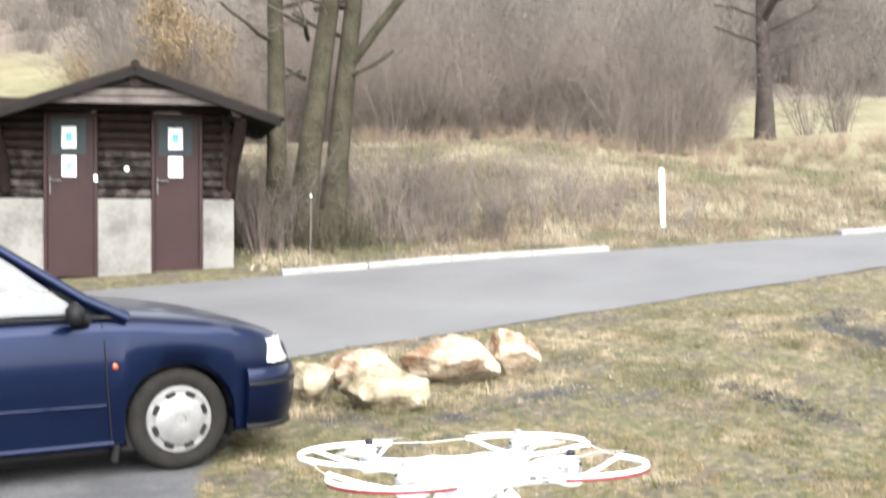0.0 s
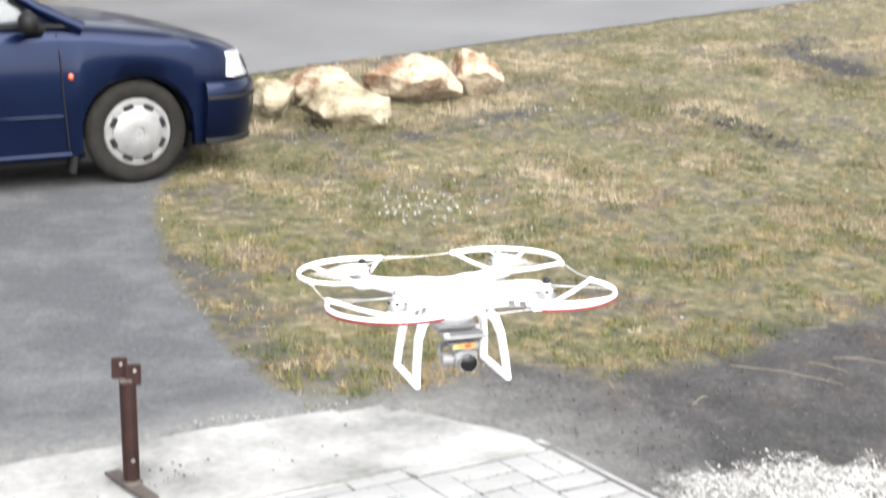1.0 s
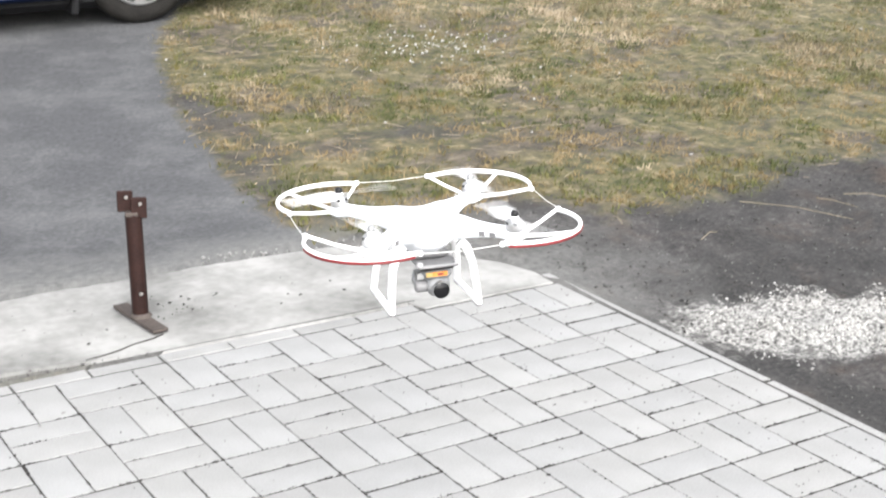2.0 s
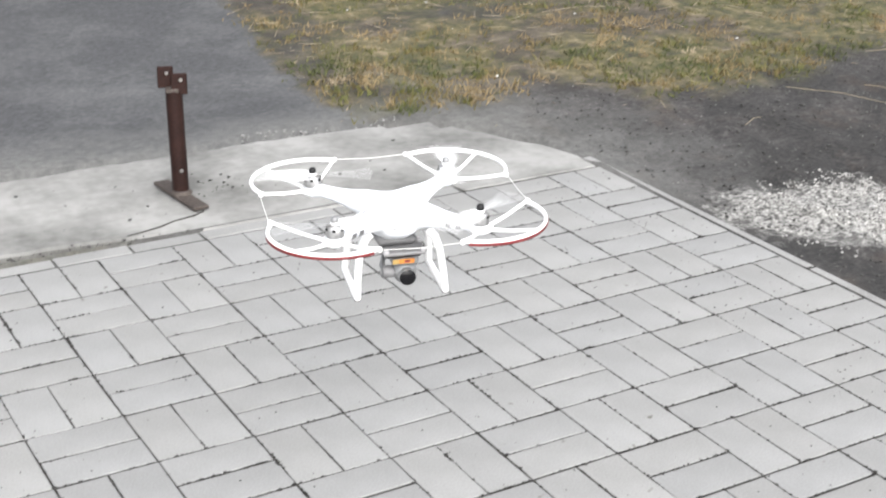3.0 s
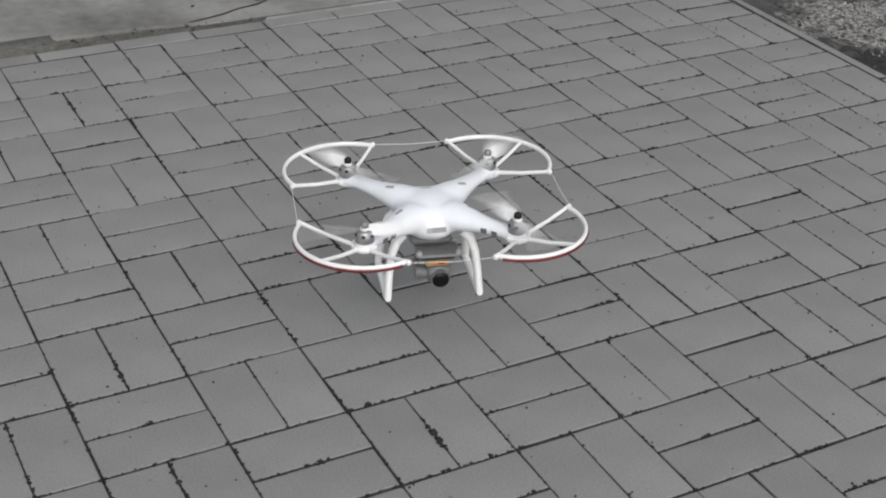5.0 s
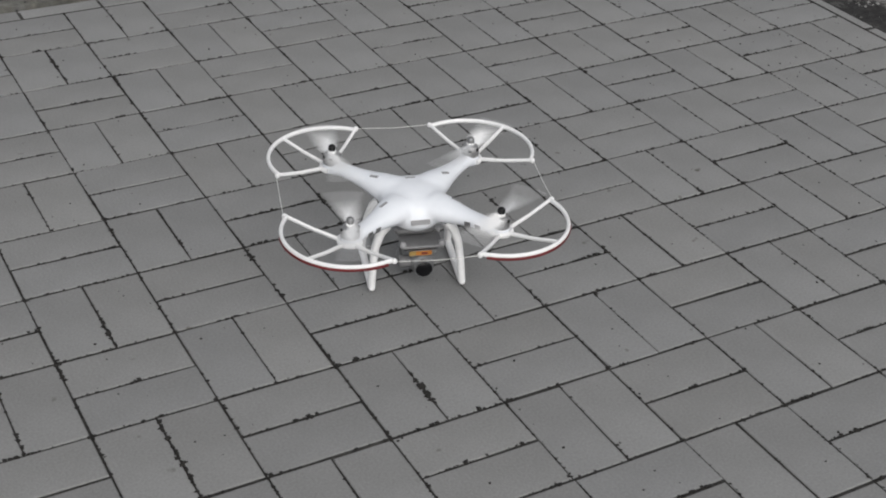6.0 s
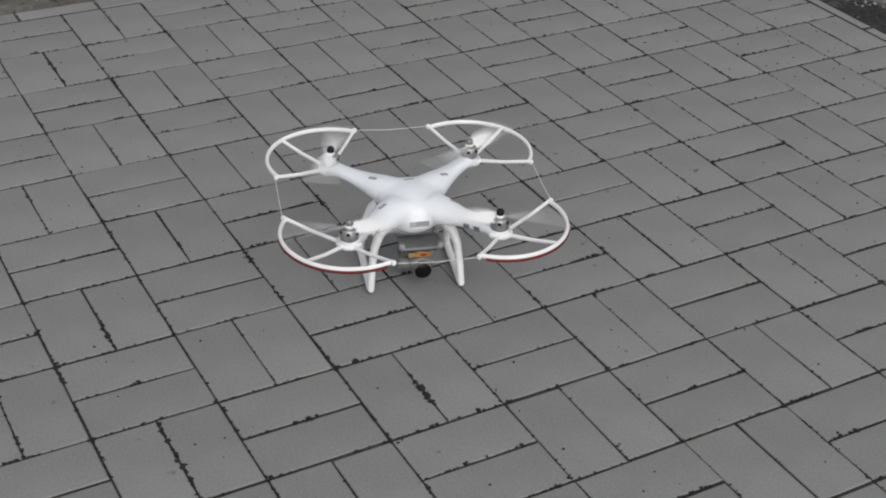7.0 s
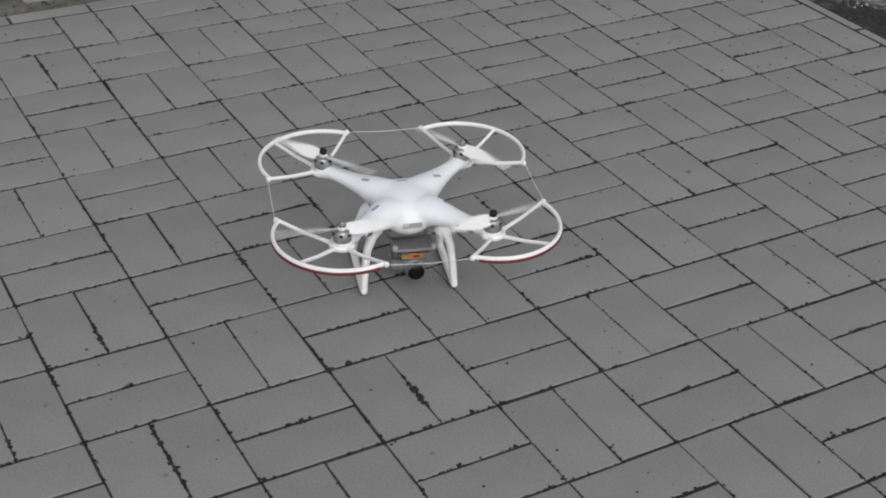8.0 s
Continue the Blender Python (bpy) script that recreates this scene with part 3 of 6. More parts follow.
def build_slab():
    g = Geo()
    rnd = random.Random(3)
    outline = []
    for (x0, y0), (x1, y1) in zip(SLAB, SLAB[1:] + SLAB[:1]):
        n = max(1, int(math.hypot(x1 - x0, y1 - y0) / 0.05))
        j = 0.009 if y0 > 1.9 or y1 > 1.9 else 0.004
        for k in range(n):
            t = k / n
            outline.append((x0 + (x1 - x0) * t + rnd.uniform(-j, j), y0 + (y1 - y0) * t + rnd.uniform(-j, j)))
    n = len(outline)
    rows = [[(x, y, -0.14) for x, y in outline], [(x, y, -0.006) for x, y in outline]]
    cx, cy = 0.0, 1.95
    inner = []
    for x, y in outline:
        q = Vector((max(-5.9, min(1.25, x)) - x, cy - y, 0))
        q = q.normalized() * 0.007 if q.length else q
        inner.append((x + q.x, y + q.y, 0.0005 + 0.0025 * noise.noise(Vector((x * 4, y * 4, 0)))))
    rows.append(inner)
    v = [p for r in rows for p in r]
    f = [(a * n + i, a * n + (i + 1) % n, (a + 1) * n + (i + 1) % n, (a + 1) * n + i) for a in range(2) for i in range(n)]
    f.append(tuple(2 * n + i for i in range(n)))
    me = Geo().add(v, f).mesh("concrete_apron", CONCRETE)
    tagged(new("concrete_apron", me), "rough pale concrete apron with a chipped edge", "pavement", kind="structure")


# ---------------------------------------------------------------- post
def build_post():
    t = thing("bracket_post", "short brown painted steel post with a forked top, on the concrete", "post", at=pose(0.352, 1.925, 0.005, 0, 0, 0))
    part("base_plate", Geo().box((-0.003, -0.003, 0.006), (0.047, 0.255, 0.010), 0.002, pose(0, 0, 0, 0, 0, 6)), PLATE, t, "weathered steel base plate")
    part("tube", Geo().lathe([(0.0235, 0.01), (0.0235, 0.32)], 20, pose(0, 0, 0, 0, -1.2, 0)), RUST, t, smooth=40)
    part("weld", Geo().lathe([(0.032, 0.011), (0.030, 0.016), (0.0236, 0.022)], 20), PLATE, t, smooth=40)
    for dx, dy, z in ((-0.016, 0.020, 0.350), (0.010, -0.018, 0.337)):
        p = part("fork_plate", Geo().box((0, 0, 0), (0.044, 0.007, 0.062), 0.003), RUST, t, at=pose(dx - 0.006, dy, z, 0, 0, -20))
        part("bolt_hole", Geo().lathe([(0.005, -0.0045), (0.005, 0.0045)], 10, pose(0.004, 0, 0.012, 90, 0, 0)), STEEL, p, "bare steel bolt end")
    part("rivet", Geo().lathe([(0.006, 0), (0.005, 0.004)], 10, pose(-0.004, -0.0225, 0.085, 90, 0, -10)), STEEL, t, "small bright rivet", smooth=40)
    part("stiffener", Geo().box((-0.010, 0.003, 0.318), (0.036, 0.05, 0.012), 0.003, pose(0, 0, 0, 0, 0, -20)), PLATE, t)


# ---------------------------------------------------------------- drone
HS, HUB, ARC, ARM_R = 0.1269, 0.1915, 0.1678, 0.1135
CORNERS = [("front", -1, -1, 225), ("front", 1, -1, -45), ("rear", -1, 1, 135), ("rear", 1, 1, 45)]
DRONE_ROWS = [
    (0.0, (0.1777, 0.1193, 1.0217, -1.0, -1.2, -16.2)),
    (0.5, (0.246, 0.1795, 0.8914, -1.6, -1.4, -16.6)),
    (1.0, (0.3345, 0.254, 0.7929, -0.9, -2.0, -16.5)),
    (1.5, (0.3589, 0.3083, 0.6848, -0.9, -2.6, -15.9)),
    (2.8, (0.2305, 0.3915, 0.4087, 0.0, -1.5, -16.6)),
    (3.0, (0.201, 0.3931, 0.3746, -0.28, -1.3, -17.3)),
    (3.5, (0.1197, 0.3671, 0.31, -0.5, 0.2, -17.4)),
    (4.0, (0.0714, 0.305, 0.2534, -1.9, 0.0, -17.0)),
    (4.5, (0.0561, 0.2217, 0.1922, -2.7, -0.9, -17.4)),
    (5.0, (0.0488, 0.2031, 0.0687, -2.5, -0.9, -18.2)),
    (5.2, (0.0425, 0.2062, 0.0215, -2.2, -0.3, -17.9)),
    (5.4, (0.043, 0.2045, 0.003, -0.6, 0.0, -17.8)),
    (5.6, (0.043, 0.203, 0.0015, 0.0, 0.0, -17.8)),
    (6.3, (0.043, 0.203, 0.0015, 0.0, 0.0, -17.8)),
    (8.0, (0.043, 0.203, 0.0015, 0.0, 0.0, -17.8)),
]


def build_drone():
    t = thing("quadcopter_drone", "white quadcopter drone with prop guards, spinning propellers and a hanging camera", "drone")
    # shell: an X of four swept arms run together with a low body
    g = Geo()
    def blob(c, s, n=16):
        prof = [(math.sin(math.pi * k / n) if 0 < k < n else 0.001, -math.cos(math.pi * k / n)) for k in range(n + 1)]
        g.lathe(prof, 24, Matrix.Translation(c) @ Matrix.Diagonal((*s, 1)))
    blob((0, 0.004, 0.147), (0.060, 0.064, 0.0245))
    blob((0, 0.004, 0.132), (0.058, 0.060, 0.034))
    blob((0, 0.004, 0.118), (0.046, 0.048, 0.028))
    blob((0, -0.024, 0.131), (0.045, 0.045, 0.027))
    for _, sx, sy, _a in CORNERS:
        pts = [Vector((sx * HS * u, sy * HS * u, 0.145 + 0.006 * u)) for u in (0.22, 0.38, 0.54, 0.7, 0.84, 0.94, 1.0)]
        g.tube(pts, [0.0255, 0.0225, 0.0168, 0.0134, 0.0122, 0.0122, 0.0126], 14, wide=1.36, up=(0, 0, 1))
        g.lathe([(0.0165, 0.136), (0.0185, 0.142), (0.0185, 0.156), (0.016, 0.158)], 20, Matrix.Translation((sx * HS, sy * HS, 0)))
    shell = part("shell", g, WHITE_SHELL, t, "glossy white X-shaped shell", smooth=180)
    rem = shell.modifiers.new("join", "REMESH")
    rem.mode, rem.voxel_size, rem.use_smooth_shade = "VOXEL", 0.0026, True
    smo = shell.modifiers.new("even", "SMOOTH")
    smo.factor, smo.iterations = 0.5, 60
    # small grey windows, set flush into the shell where a line from outside meets it
    bpy.context.view_layer.update()
    skin = shell.evaluated_get(bpy.context.evaluated_depsgraph_get())

    def flush(name, origin, way, size, mat, label="", turn=0.0):
        ok, place, normal, _ = skin.ray_cast(Vector(origin), Vector(way).normalized())
        if ok:
            m = Matrix.Translation(place) @ normal.to_track_quat("Z", "Y").to_matrix().to_4x4() @ pose(0, 0, 0, 0, 0, turn)
            part(name, Geo().box((0, 0, 0), (*size, 0.0016), 0.0006), mat, shell, label, at=m)
    for x, y, a in ((-0.062, 0.050, 45), (0.066, -0.046, 45), (0.066, 0.050, -45), (-0.060, -0.050, -45)):
        flush("vent_slot", (x, y, 0.3), (0, 0, -1), (0.017, 0.006), PALE_GREY, turn=a)
    for sx in (-1, 1):
        for u in (0.60, 0.72):
            flush("status_light", (sx * (HS * u + 0.01 * 0), -HS * u - 0.2, 0.150), (0, 1, -0.02), (0.011, 0.011), MID_GREY, "grey status window")
    flush("name_plate", (0.002, -0.3, 0.136), (0, 1, 0), (0.034, 0.009), PALE_GREY, "plain grey badge on the nose")
    flush("top_mark", (0.0, 0.034, 0.3), (0, 0, -1), (0.018, 0.004), PALE_GREY)
    # light grey belly made mid grey: the shade below the nose is in its colour
    part("belly", Geo().box((0, 0.008, 0.096), (0.074, 0.078, 0.02), 0.008), MID_GREY, t, "grey lower shell, darkened for the shade under the nose", smooth=50)
    part("battery", Geo().box((0, 0.058, 0.118), (0.058, 0.03, 0.04), 0.006), PALE_GREY, t, smooth=50)
    # landing gear: a hoop of two legs and a runner on each side
    for s in (-1, 1):
        for y0, y1 in ((-0.046, -0.0605), (0.046, 0.073)):
            pts = [(s * 0.052, y0 * 0.9, 0.120), (s * 0.064, y0, 0.108), (s * 0.073, y0 + (y1 - y0) * 0.2, 0.082), (s * 0.078, y0 + (y1 - y0) * 0.6, 0.042), (s * 0.0805, y1, 0.006)]
            part("leg", Geo().tube(pts, [0.0095, 0.0085, 0.0072, 0.0068, 0.0065], 10, wide=1.3, up=(1, 0, 0)), WHITE_MATT, t, smooth=60)
        run = part("runner", Geo().tube([(s * 0.0805, -0.066, 0.008), (s * 0.0805, -0.058, 0.0065), (s * 0.0805, 0.07, 0.0065), (s * 0.0805, 0.079, 0.008)], [0.005, 0.0062, 0.0062, 0.005], 10, wide=1.1), WHITE_MATT, t, smooth=60)
        for y in (-0.055, 0.066):
            part("foot_pad", Geo().box((s * 0.0805, y, 0.0022), (0.012, 0.022, 0.0044), 0.002), MID_GREY, run)
    # motors, guards, propellers
    props = []
    for k, (end, sx, sy, diag) in enumerate(CORNERS):
        c = Vector((sx * HS, sy * HS, 0))
        mot = part("motor", Geo().lathe([(0.0138, 0.155), (0.0160, 0.157), (0.0160, 0.165), (0.0152, 0.172), (0.0128, 0.176), (0.006, 0.178)], 24, Matrix.Translation(c)), MOTOR, t, "grey metal motor", smooth=40)
        for q in range(6):
            a = radians(60 * q + 15)
            part("motor_slot", Geo().box((c.x + 0.0145 * math.cos(a), c.y + 0.0145 * math.sin(a), 0.1705), (0.004, 0.006, 0.005), 0.0008, pose(0, 0, 0, 0, 0, 60 * q + 15)), BLACK, mot)
        gd = Geo()
        arc = [radians(diag - 74 + 148 * q / 28) for q in range(29)]
        rim = [c + Vector((ARM_R * math.cos(a), ARM_R * math.sin(a), ARC)) for a in arc]
        # rounded corners where the rim turns in to its spokes
        gd.tube(rim, 0.0046, 8, wide=0.75, up=(0, 0, 1))
        for a, inner in ((arc[0], radians(diag - 60)), (arc[14], radians(diag)), (arc[-1], radians(diag + 60))):
            p = c + Vector((0.0175 * math.cos(inner), 0.0175 * math.sin(inner), 0.148))
            q = c + Vector((ARM_R * math.cos(a), ARM_R * math.sin(a), ARC))
            gd.tube([p, p.lerp(q, 0.5) + Vector((0, 0, -0.002)), q], [0.0042, 0.0036, 0.0036], 8, wide=0.8, up=(0, 0, 1))
        for a in (arc[0], arc[-1]):
            q = c + Vector(((ARM_R + 0.004) * math.cos(a), (ARM_R + 0.004) * math.sin(a), ARC))
            gd.box(q, (0.008, 0.008, 0.009), 0.002, pose(0, 0, 0, 0, 0, math.degrees(a)))
        ring = [radians(diag - 105 + 210 * q / 16) for q in range(17)]
        gd.tube([c + Vector((0.0195 * math.cos(a), 0.0195 * math.sin(a), 0.148)) for a in ring], 0.0052, 8, wide=0.7, up=(0, 0, 1))
        guard = part("prop_guard", gd, WHITE_MATT, t, "white propeller guard with red edge strip" if end == "front" else "white propeller guard", smooth=60)
        if end == "front":
            band = [c + Vector(((ARM_R + 0.0026) * math.cos(a), (ARM_R + 0.0026) * math.sin(a), ARC - 0.0036)) for a in (arc[6:28] if sx < 0 else arc[1:23])]
            part("edge_strip", Geo().tube(band, 0.0030, 6, wide=0.8, up=(0, 0, 1)), RED, guard, "red edge strip", smooth=60)
        # propeller: hub, two twisted blades, cap
        pg = Geo()
        pg.lathe([(0.006, -0.003), (0.0075, -0.001), (0.0075, 0.003), (0.005, 0.005)], 14)
        hand = 1 if sx * sy > 0 else -1
        for flip in (0, 1):
            st = 12
            vs, fs = [], []
            for q in range(st):
                u = q / (st - 1)
                rad = 0.005 + 0.105 * u
                chord = 0.0085 + 0.021 * math.sin(math.pi * min(1, u * 1.15 + 0.18)) * (1 - 0.35 * u)
                tw = radians(26 - 18 * u) * hand
                for e, th in ((-0.55, 0), (-0.2, 0.0011), (0.45, 0), (-0.2, -0.0008)):
                    w = e * chord
                    p = Vector((rad, w * math.cos(tw) * hand, w * math.sin(tw) * hand + th))
                    if flip:
                        p = Vector((-p.x, -p.y, p.z))
                    vs.append(p)
            for q in range(st - 1):
                for e in range(4):
                    fs.append((q * 4 + e, q * 4 + (e + 1) % 4, q * 4 + 4 + (e + 1) % 4, q * 4 + 4 + e))
            fs += [(0, 1, 2, 3), tuple((st - 1) * 4 + e for e in (3, 2, 1, 0))]
            pg.add(vs, fs)
        prop = part("propeller", pg, WHITE_MATT, t, "white two-bladed propeller", smooth=50)
        black = (end == "rear" and sx < 0) or (end == "front" and sx > 0)
        part("prop_nut", Geo().lathe([(0.0062, 0.003), (0.0068, 0.006), (0.0066, 0.0105), (0.0045, 0.0135), (0.001, 0.0145)], 14), BLACK if black else SILVER, prop, "black prop nut" if black else "silver prop nut", smooth=40)
        props.append((prop, c + Vector((0, 0, HUB - 0.0135)), hand))
    # strings between the guards' ends
    def tip(k, sign):
        _, sx, sy, diag = CORNERS[k]
        a = radians(diag + sign * 74)
        return Vector((sx * HS + (ARM_R + 0.006) * math.cos(a), sy * HS + (ARM_R + 0.006) * math.sin(a), ARC))
    for a, b in ((tip(0, -1), tip(2, 1)), (tip(2, -1), tip(3, 1)), (tip(3, -1), tip(1, 1)), (tip(0, 1), tip(1, -1))):
        part("string", Geo().tube([a, a.lerp(b, 0.5) - Vector((0, 0, 0.003)), b], 0.0006, 5), STRING, t, "thin pale string between guards")
    # gimbal and camera under the nose
    gim = part("gimbal_plate", Geo().box((0.008, -0.034, 0.083), (0.075, 0.06, 0.006), 0.002), MID_GREY, t, "dark grey gimbal plate")
    part("gimbal_cover", Geo().box((0.006, -0.035, 0.0785), (0.062, 0.05, 0.006), 0.002), BLACK, gim)
    for x in (-0.026, 0.042):
        for y in (-0.058, -0.012):
            part("damper", Geo().lathe([(0.004, 0.081), (0.0058, 0.085), (0.0058, 0.089), (0.004, 0.092)], 10, Matrix.Translation((x, y, 0))), PALE_GREY, gim, smooth=40)
    part("gimbal_yoke", Geo().box((0.008, -0.016, 0.062), (0.03, 0.014, 0.036), 0.004), SILVER, t, smooth=40)
    camera_box = part("drone_camera", Geo().box((0.0115, -0.034, 0.040), (0.040, 0.040, 0.034), 0.007), SILVER, t, "silver camera head with a black lens", smooth=40)
    top = part("camera_top", Geo().box((0.010, -0.036, 0.0645), (0.050, 0.034, 0.018), 0.005), SILVER, t, smooth=40)
    part("sticker", Geo().box((0.012, -0.0532, 0.0655), (0.028, 0.0016, 0.0088), 0.0004), ORANGE, top, "orange sticker")
    part("sticker_end", Geo().box((-0.008, -0.0532, 0.0655), (0.011, 0.0016, 0.0088), 0.0004), YELLOW, top, "pale yellow end of the sticker")
    part("sticker_mark", Geo().box((0.013, -0.0542, 0.0655), (0.011, 0.0008, 0.004), 0.0002), RED, top, "small red mark")
    rim = part("lens_barrel", Geo().lathe([(0.0160, 0), (0.0160, 0.008), (0.0156, 0.011), (0.0150, 0.011), (0.0145, 0.009)], 28, pose(0.0115, -0.052, 0.0375, 90, 0, 0)), SILVER, camera_box, smooth=40)
    part("lens", Geo().lathe([(0.0149, 0), (0.0149, 0.0112), (0.012, 0.0132), (0.001, 0.014)], 28, pose(0.0115, -0.052, 0.0375, 90, 0, 0)), LENS, camera_box, "round black lens", smooth=40)
    part("tilt_motor", Geo().lathe([(0.0105, -0.012), (0.0115, -0.01), (0.0115, 0.006), (0.0095, 0.009)], 20, pose(-0.020, -0.034, 0.040, 0, -90, 0)), MID_GREY, t, "dark tilt motor", smooth=40)
    part("gimbal_arm", Geo().tube([(-0.024, -0.034, 0.040), (-0.027, -0.02, 0.048), (-0.022, -0.008, 0.058), (0.004, -0.008, 0.064)], [0.006, 0.0055, 0.0055, 0.006], 8), SILVER, t, smooth=50)
    return t, props


def motions():
    """What moves: the drone sinks and lands, its propellers turn all the while."""
    walk(drone, [(t, pose(*row)) for t, row in DRONE_ROWS])
    for k, (prop, hub, hand) in enumerate(propellers):
        rows, turn = [], (3.0, 20.0, 135.0, 127.0)[k]
        for i in range(240, -1, -1):
            rows.append((i / 30, Matrix.Translation(hub) @ pose(0, 0, 0, 0, 0, turn)))
            slow = max(0.0, min(1.0, (i / 30 - 7.0) / 1.0))
            turn -= hand * (87.0 - 1.1 * k - 52.0 * slow)
        rows.reverse()
        walk(prop, rows)


# ---------------------------------------------------------------- car
def build_car():
    """Front wheel's hub line at x = 0, nose towards +x, near side at y = 0."""
    hub_z, half = 0.283, 0.865
    wheel_z = 0.297
    gx, gy = 1.89, 5.93
    nx = Vector((1, 0, float(lie(gx + 0.5, gy) - lie(gx - 0.5, gy)) * 0.7))
    ny = Vector((0, 1, float(lie(gx, gy + 0.5) - lie(gx, gy - 0.5)) * 0.7))
    up = nx.cross(ny).normalized()
    nx.normalize()
    m = Matrix.Identity(4)
    ny = up.cross(nx)
    for k in range(3):
        m[k][0], m[k][1], m[k][2] = nx[k], ny[k], up[k]
    m = Matrix.Translation((gx, gy, float(lie(gx, gy)) + 0.004)) @ m @ pose(0, 0, 0, 0, 0, -2.0)
    car = thing("parked_car", "dark blue hatchback car parked on the drive beside the boulders", "car", at=m)

    def width(x):
        """Half width of the body at the shoulder."""
        nose = max(0.0, (x - 0.30) / 0.58)
        tail = max(0.0, (-3.0 - x) / 0.65)
        return half - 0.30 * nose**2.6 - 0.16 * tail**2.2

    def top(x):
        return float(np.interp(x, [-3.66, -3.5, -3.1, -0.55, -0.30, 0.10, 0.45, 0.68, 0.80, 0.875], [0.72, 0.93, 0.97, 0.955, 0.945, 0.905, 0.845, 0.785, 0.735, 0.60]))

    def shoulder(x):
        return float(np.interp(x, [-3.66, -3.4, -0.5, -0.2, 0.2, 0.55, 0.78, 0.875], [0.66, 0.86, 0.885, 0.875, 0.835, 0.765, 0.69, 0.57]))

    def sill(x):
        z = float(np.interp(x, [-3.66, -3.3, -2.95, -2.0, -0.45, 0.42, 0.6, 0.80, 0.875], [0.34, 0.26, 0.20, 0.175, 0.165, 0.20, 0.205, 0.235, 0.30]))
        for c in (0.0, -2.512):
            q = 0.335**2 - (x - c) ** 2
            if q > 0:
                z = max(z, hub_z + math.sqrt(q))
        return z
    arch = [0.335 * math.cos(math.pi * k / 12) for k in range(13)]
    stations = sorted(set([-3.66, -3.62, -3.5, -3.3, -3.1, -1.6, -1.2, -0.8, -0.6, -0.45, 0.42, 0.5, 0.6, 0.68, 0.74, 0.80, 0.84, 0.86, 0.875] + [round(a, 4) for a in arch] + [round(a - 2.512, 4) for a in arch]))
    v, f, n = [], [], 0
    for x in stations:
        w, zs, zt, zb = width(x), shoulder(x), top(x), sill(x)
        lip = 0.006 if abs(x) < 0.34 or abs(x + 2.512) < 0.34 else 0.0
        zm = zb + (zs - zb) * 0.5
        # half section from the sill up over the shoulder to the middle of the bonnet
        sec = [(w - 0.10, zb + 0.0), (w - 0.035 + lip, zb + 0.004), (w - 0.012 + lip, zb + 0.03), (w, zm - 0.06 * (zs - zb)), (w - 0.004, zm + 0.12 * (zs - zb)), (w - 0.012, zs - 0.05), (w - 0.035, zs), (w - 0.085, zs + (zt - zs) * 0.45), (w - 0.22, zs + (zt - zs) * 0.80), (w * 0.45, zt - 0.006), (0.0, zt)]
        row = [(x, half - a, z) for a, z in sec] + [(x, half + a, z) for a, z in sec[-2::-1]]
        n = len(row)
        v += row
    for i in range(len(stations) - 1):
        for k in range(n - 1):
            f.append((i * n + k, (i + 1) * n + k, (i + 1) * n + k + 1, i * n + k + 1))
    f += [tuple(range(n)), tuple((len(stations) - 1) * n + k for k in range(n))[::-1]]
    body = part("body", Geo().add(v, f), PAINT, car, "glossy dark blue body panels", smooth=38)
    # bumper wraps the nose
    bp = Geo()
    prof = [(0.020, 0.575), (0.045, 0.555), (0.052, 0.50), (0.050, 0.42), (0.036, 0.33), (0.010, 0.24), (-0.03, 0.205), (-0.06, 0.21)]
    path = [(0.395, 0.0), (0.50, 0.0), (0.60, 0.025), (0.70, 0.085), (0.79, 0.19), (0.845, 0.33), (0.873, 0.52), (0.885, half)]
    path = path + [(x, 2 * half - y) for x, y in path[-2::-1]]
    pts = []
    for i, (x, y) in enumerate(path):
        a, b = path[max(0, i - 1)], path[min(len(path) - 1, i + 1)]
        t = Vector((b[0] - a[0], b[1] - a[1])).normalized()
        out = Vector((t.y, -t.x))
        pts += [(x + out.x * o, y + out.y * o, z) for o, z in prof]
    k = len(prof)
    bp.add(pts, [(i * k + j, (i + 1) * k + j, (i + 1) * k + j + 1, i * k + j + 1) for i in range(len(path) - 1) for j in range(k - 1)] + [tuple(range(k)), tuple((len(path) - 1) * k + j for j in range(k))])
    bumper = part("front_bumper", bp, PAINT, car, "dark blue bumper", smooth=45)
    strip = Geo()
    sp = []
    for i, (x, y) in enumerate(path):
        a, b = path[max(0, i - 1)], path[min(len(path) - 1, i + 1)]
        t = Vector((b[0] - a[0], b[1] - a[1])).normalized()
        sp.append((x + t.y * 0.055, y - t.x * 0.055, 0.485))
    part("rub_strip", strip.tube(sp, 0.013, 6, wide=0.5), TRIM, bumper, "black rubbing strip", smooth=60)
    spl = [(x * 1.0, y, 0.222) for x, y in path]
    part("lower_lip", Geo().tube(spl, 0.022, 6), TRIM, bumper, smooth=60)
    # lamps
    for s in (0, 1):
        y = 0.075 if s == 0 else 2 * half - 0.075
        sg = 1 if s == 0 else -1
        g = Geo()
        a = [(0.615, y - 0.037 * sg, 0.595), (0.72, y + 0.035 * sg, 0.592), (0.80, y + 0.16 * sg, 0.592), (0.83, y + 0.34 * sg, 0.595)]
        b = [(0.600, y - 0.010 * sg, 0.735), (0.68, y + 0.065 * sg, 0.742), (0.745, y + 0.18 * sg, 0.742), (0.775, y + 0.34 * sg, 0.735)]
        o = [(0.02 * q, -0.018 * sg * (1 - q), 0) for q in (0.3, 0.8, 1.0, 1.0)]
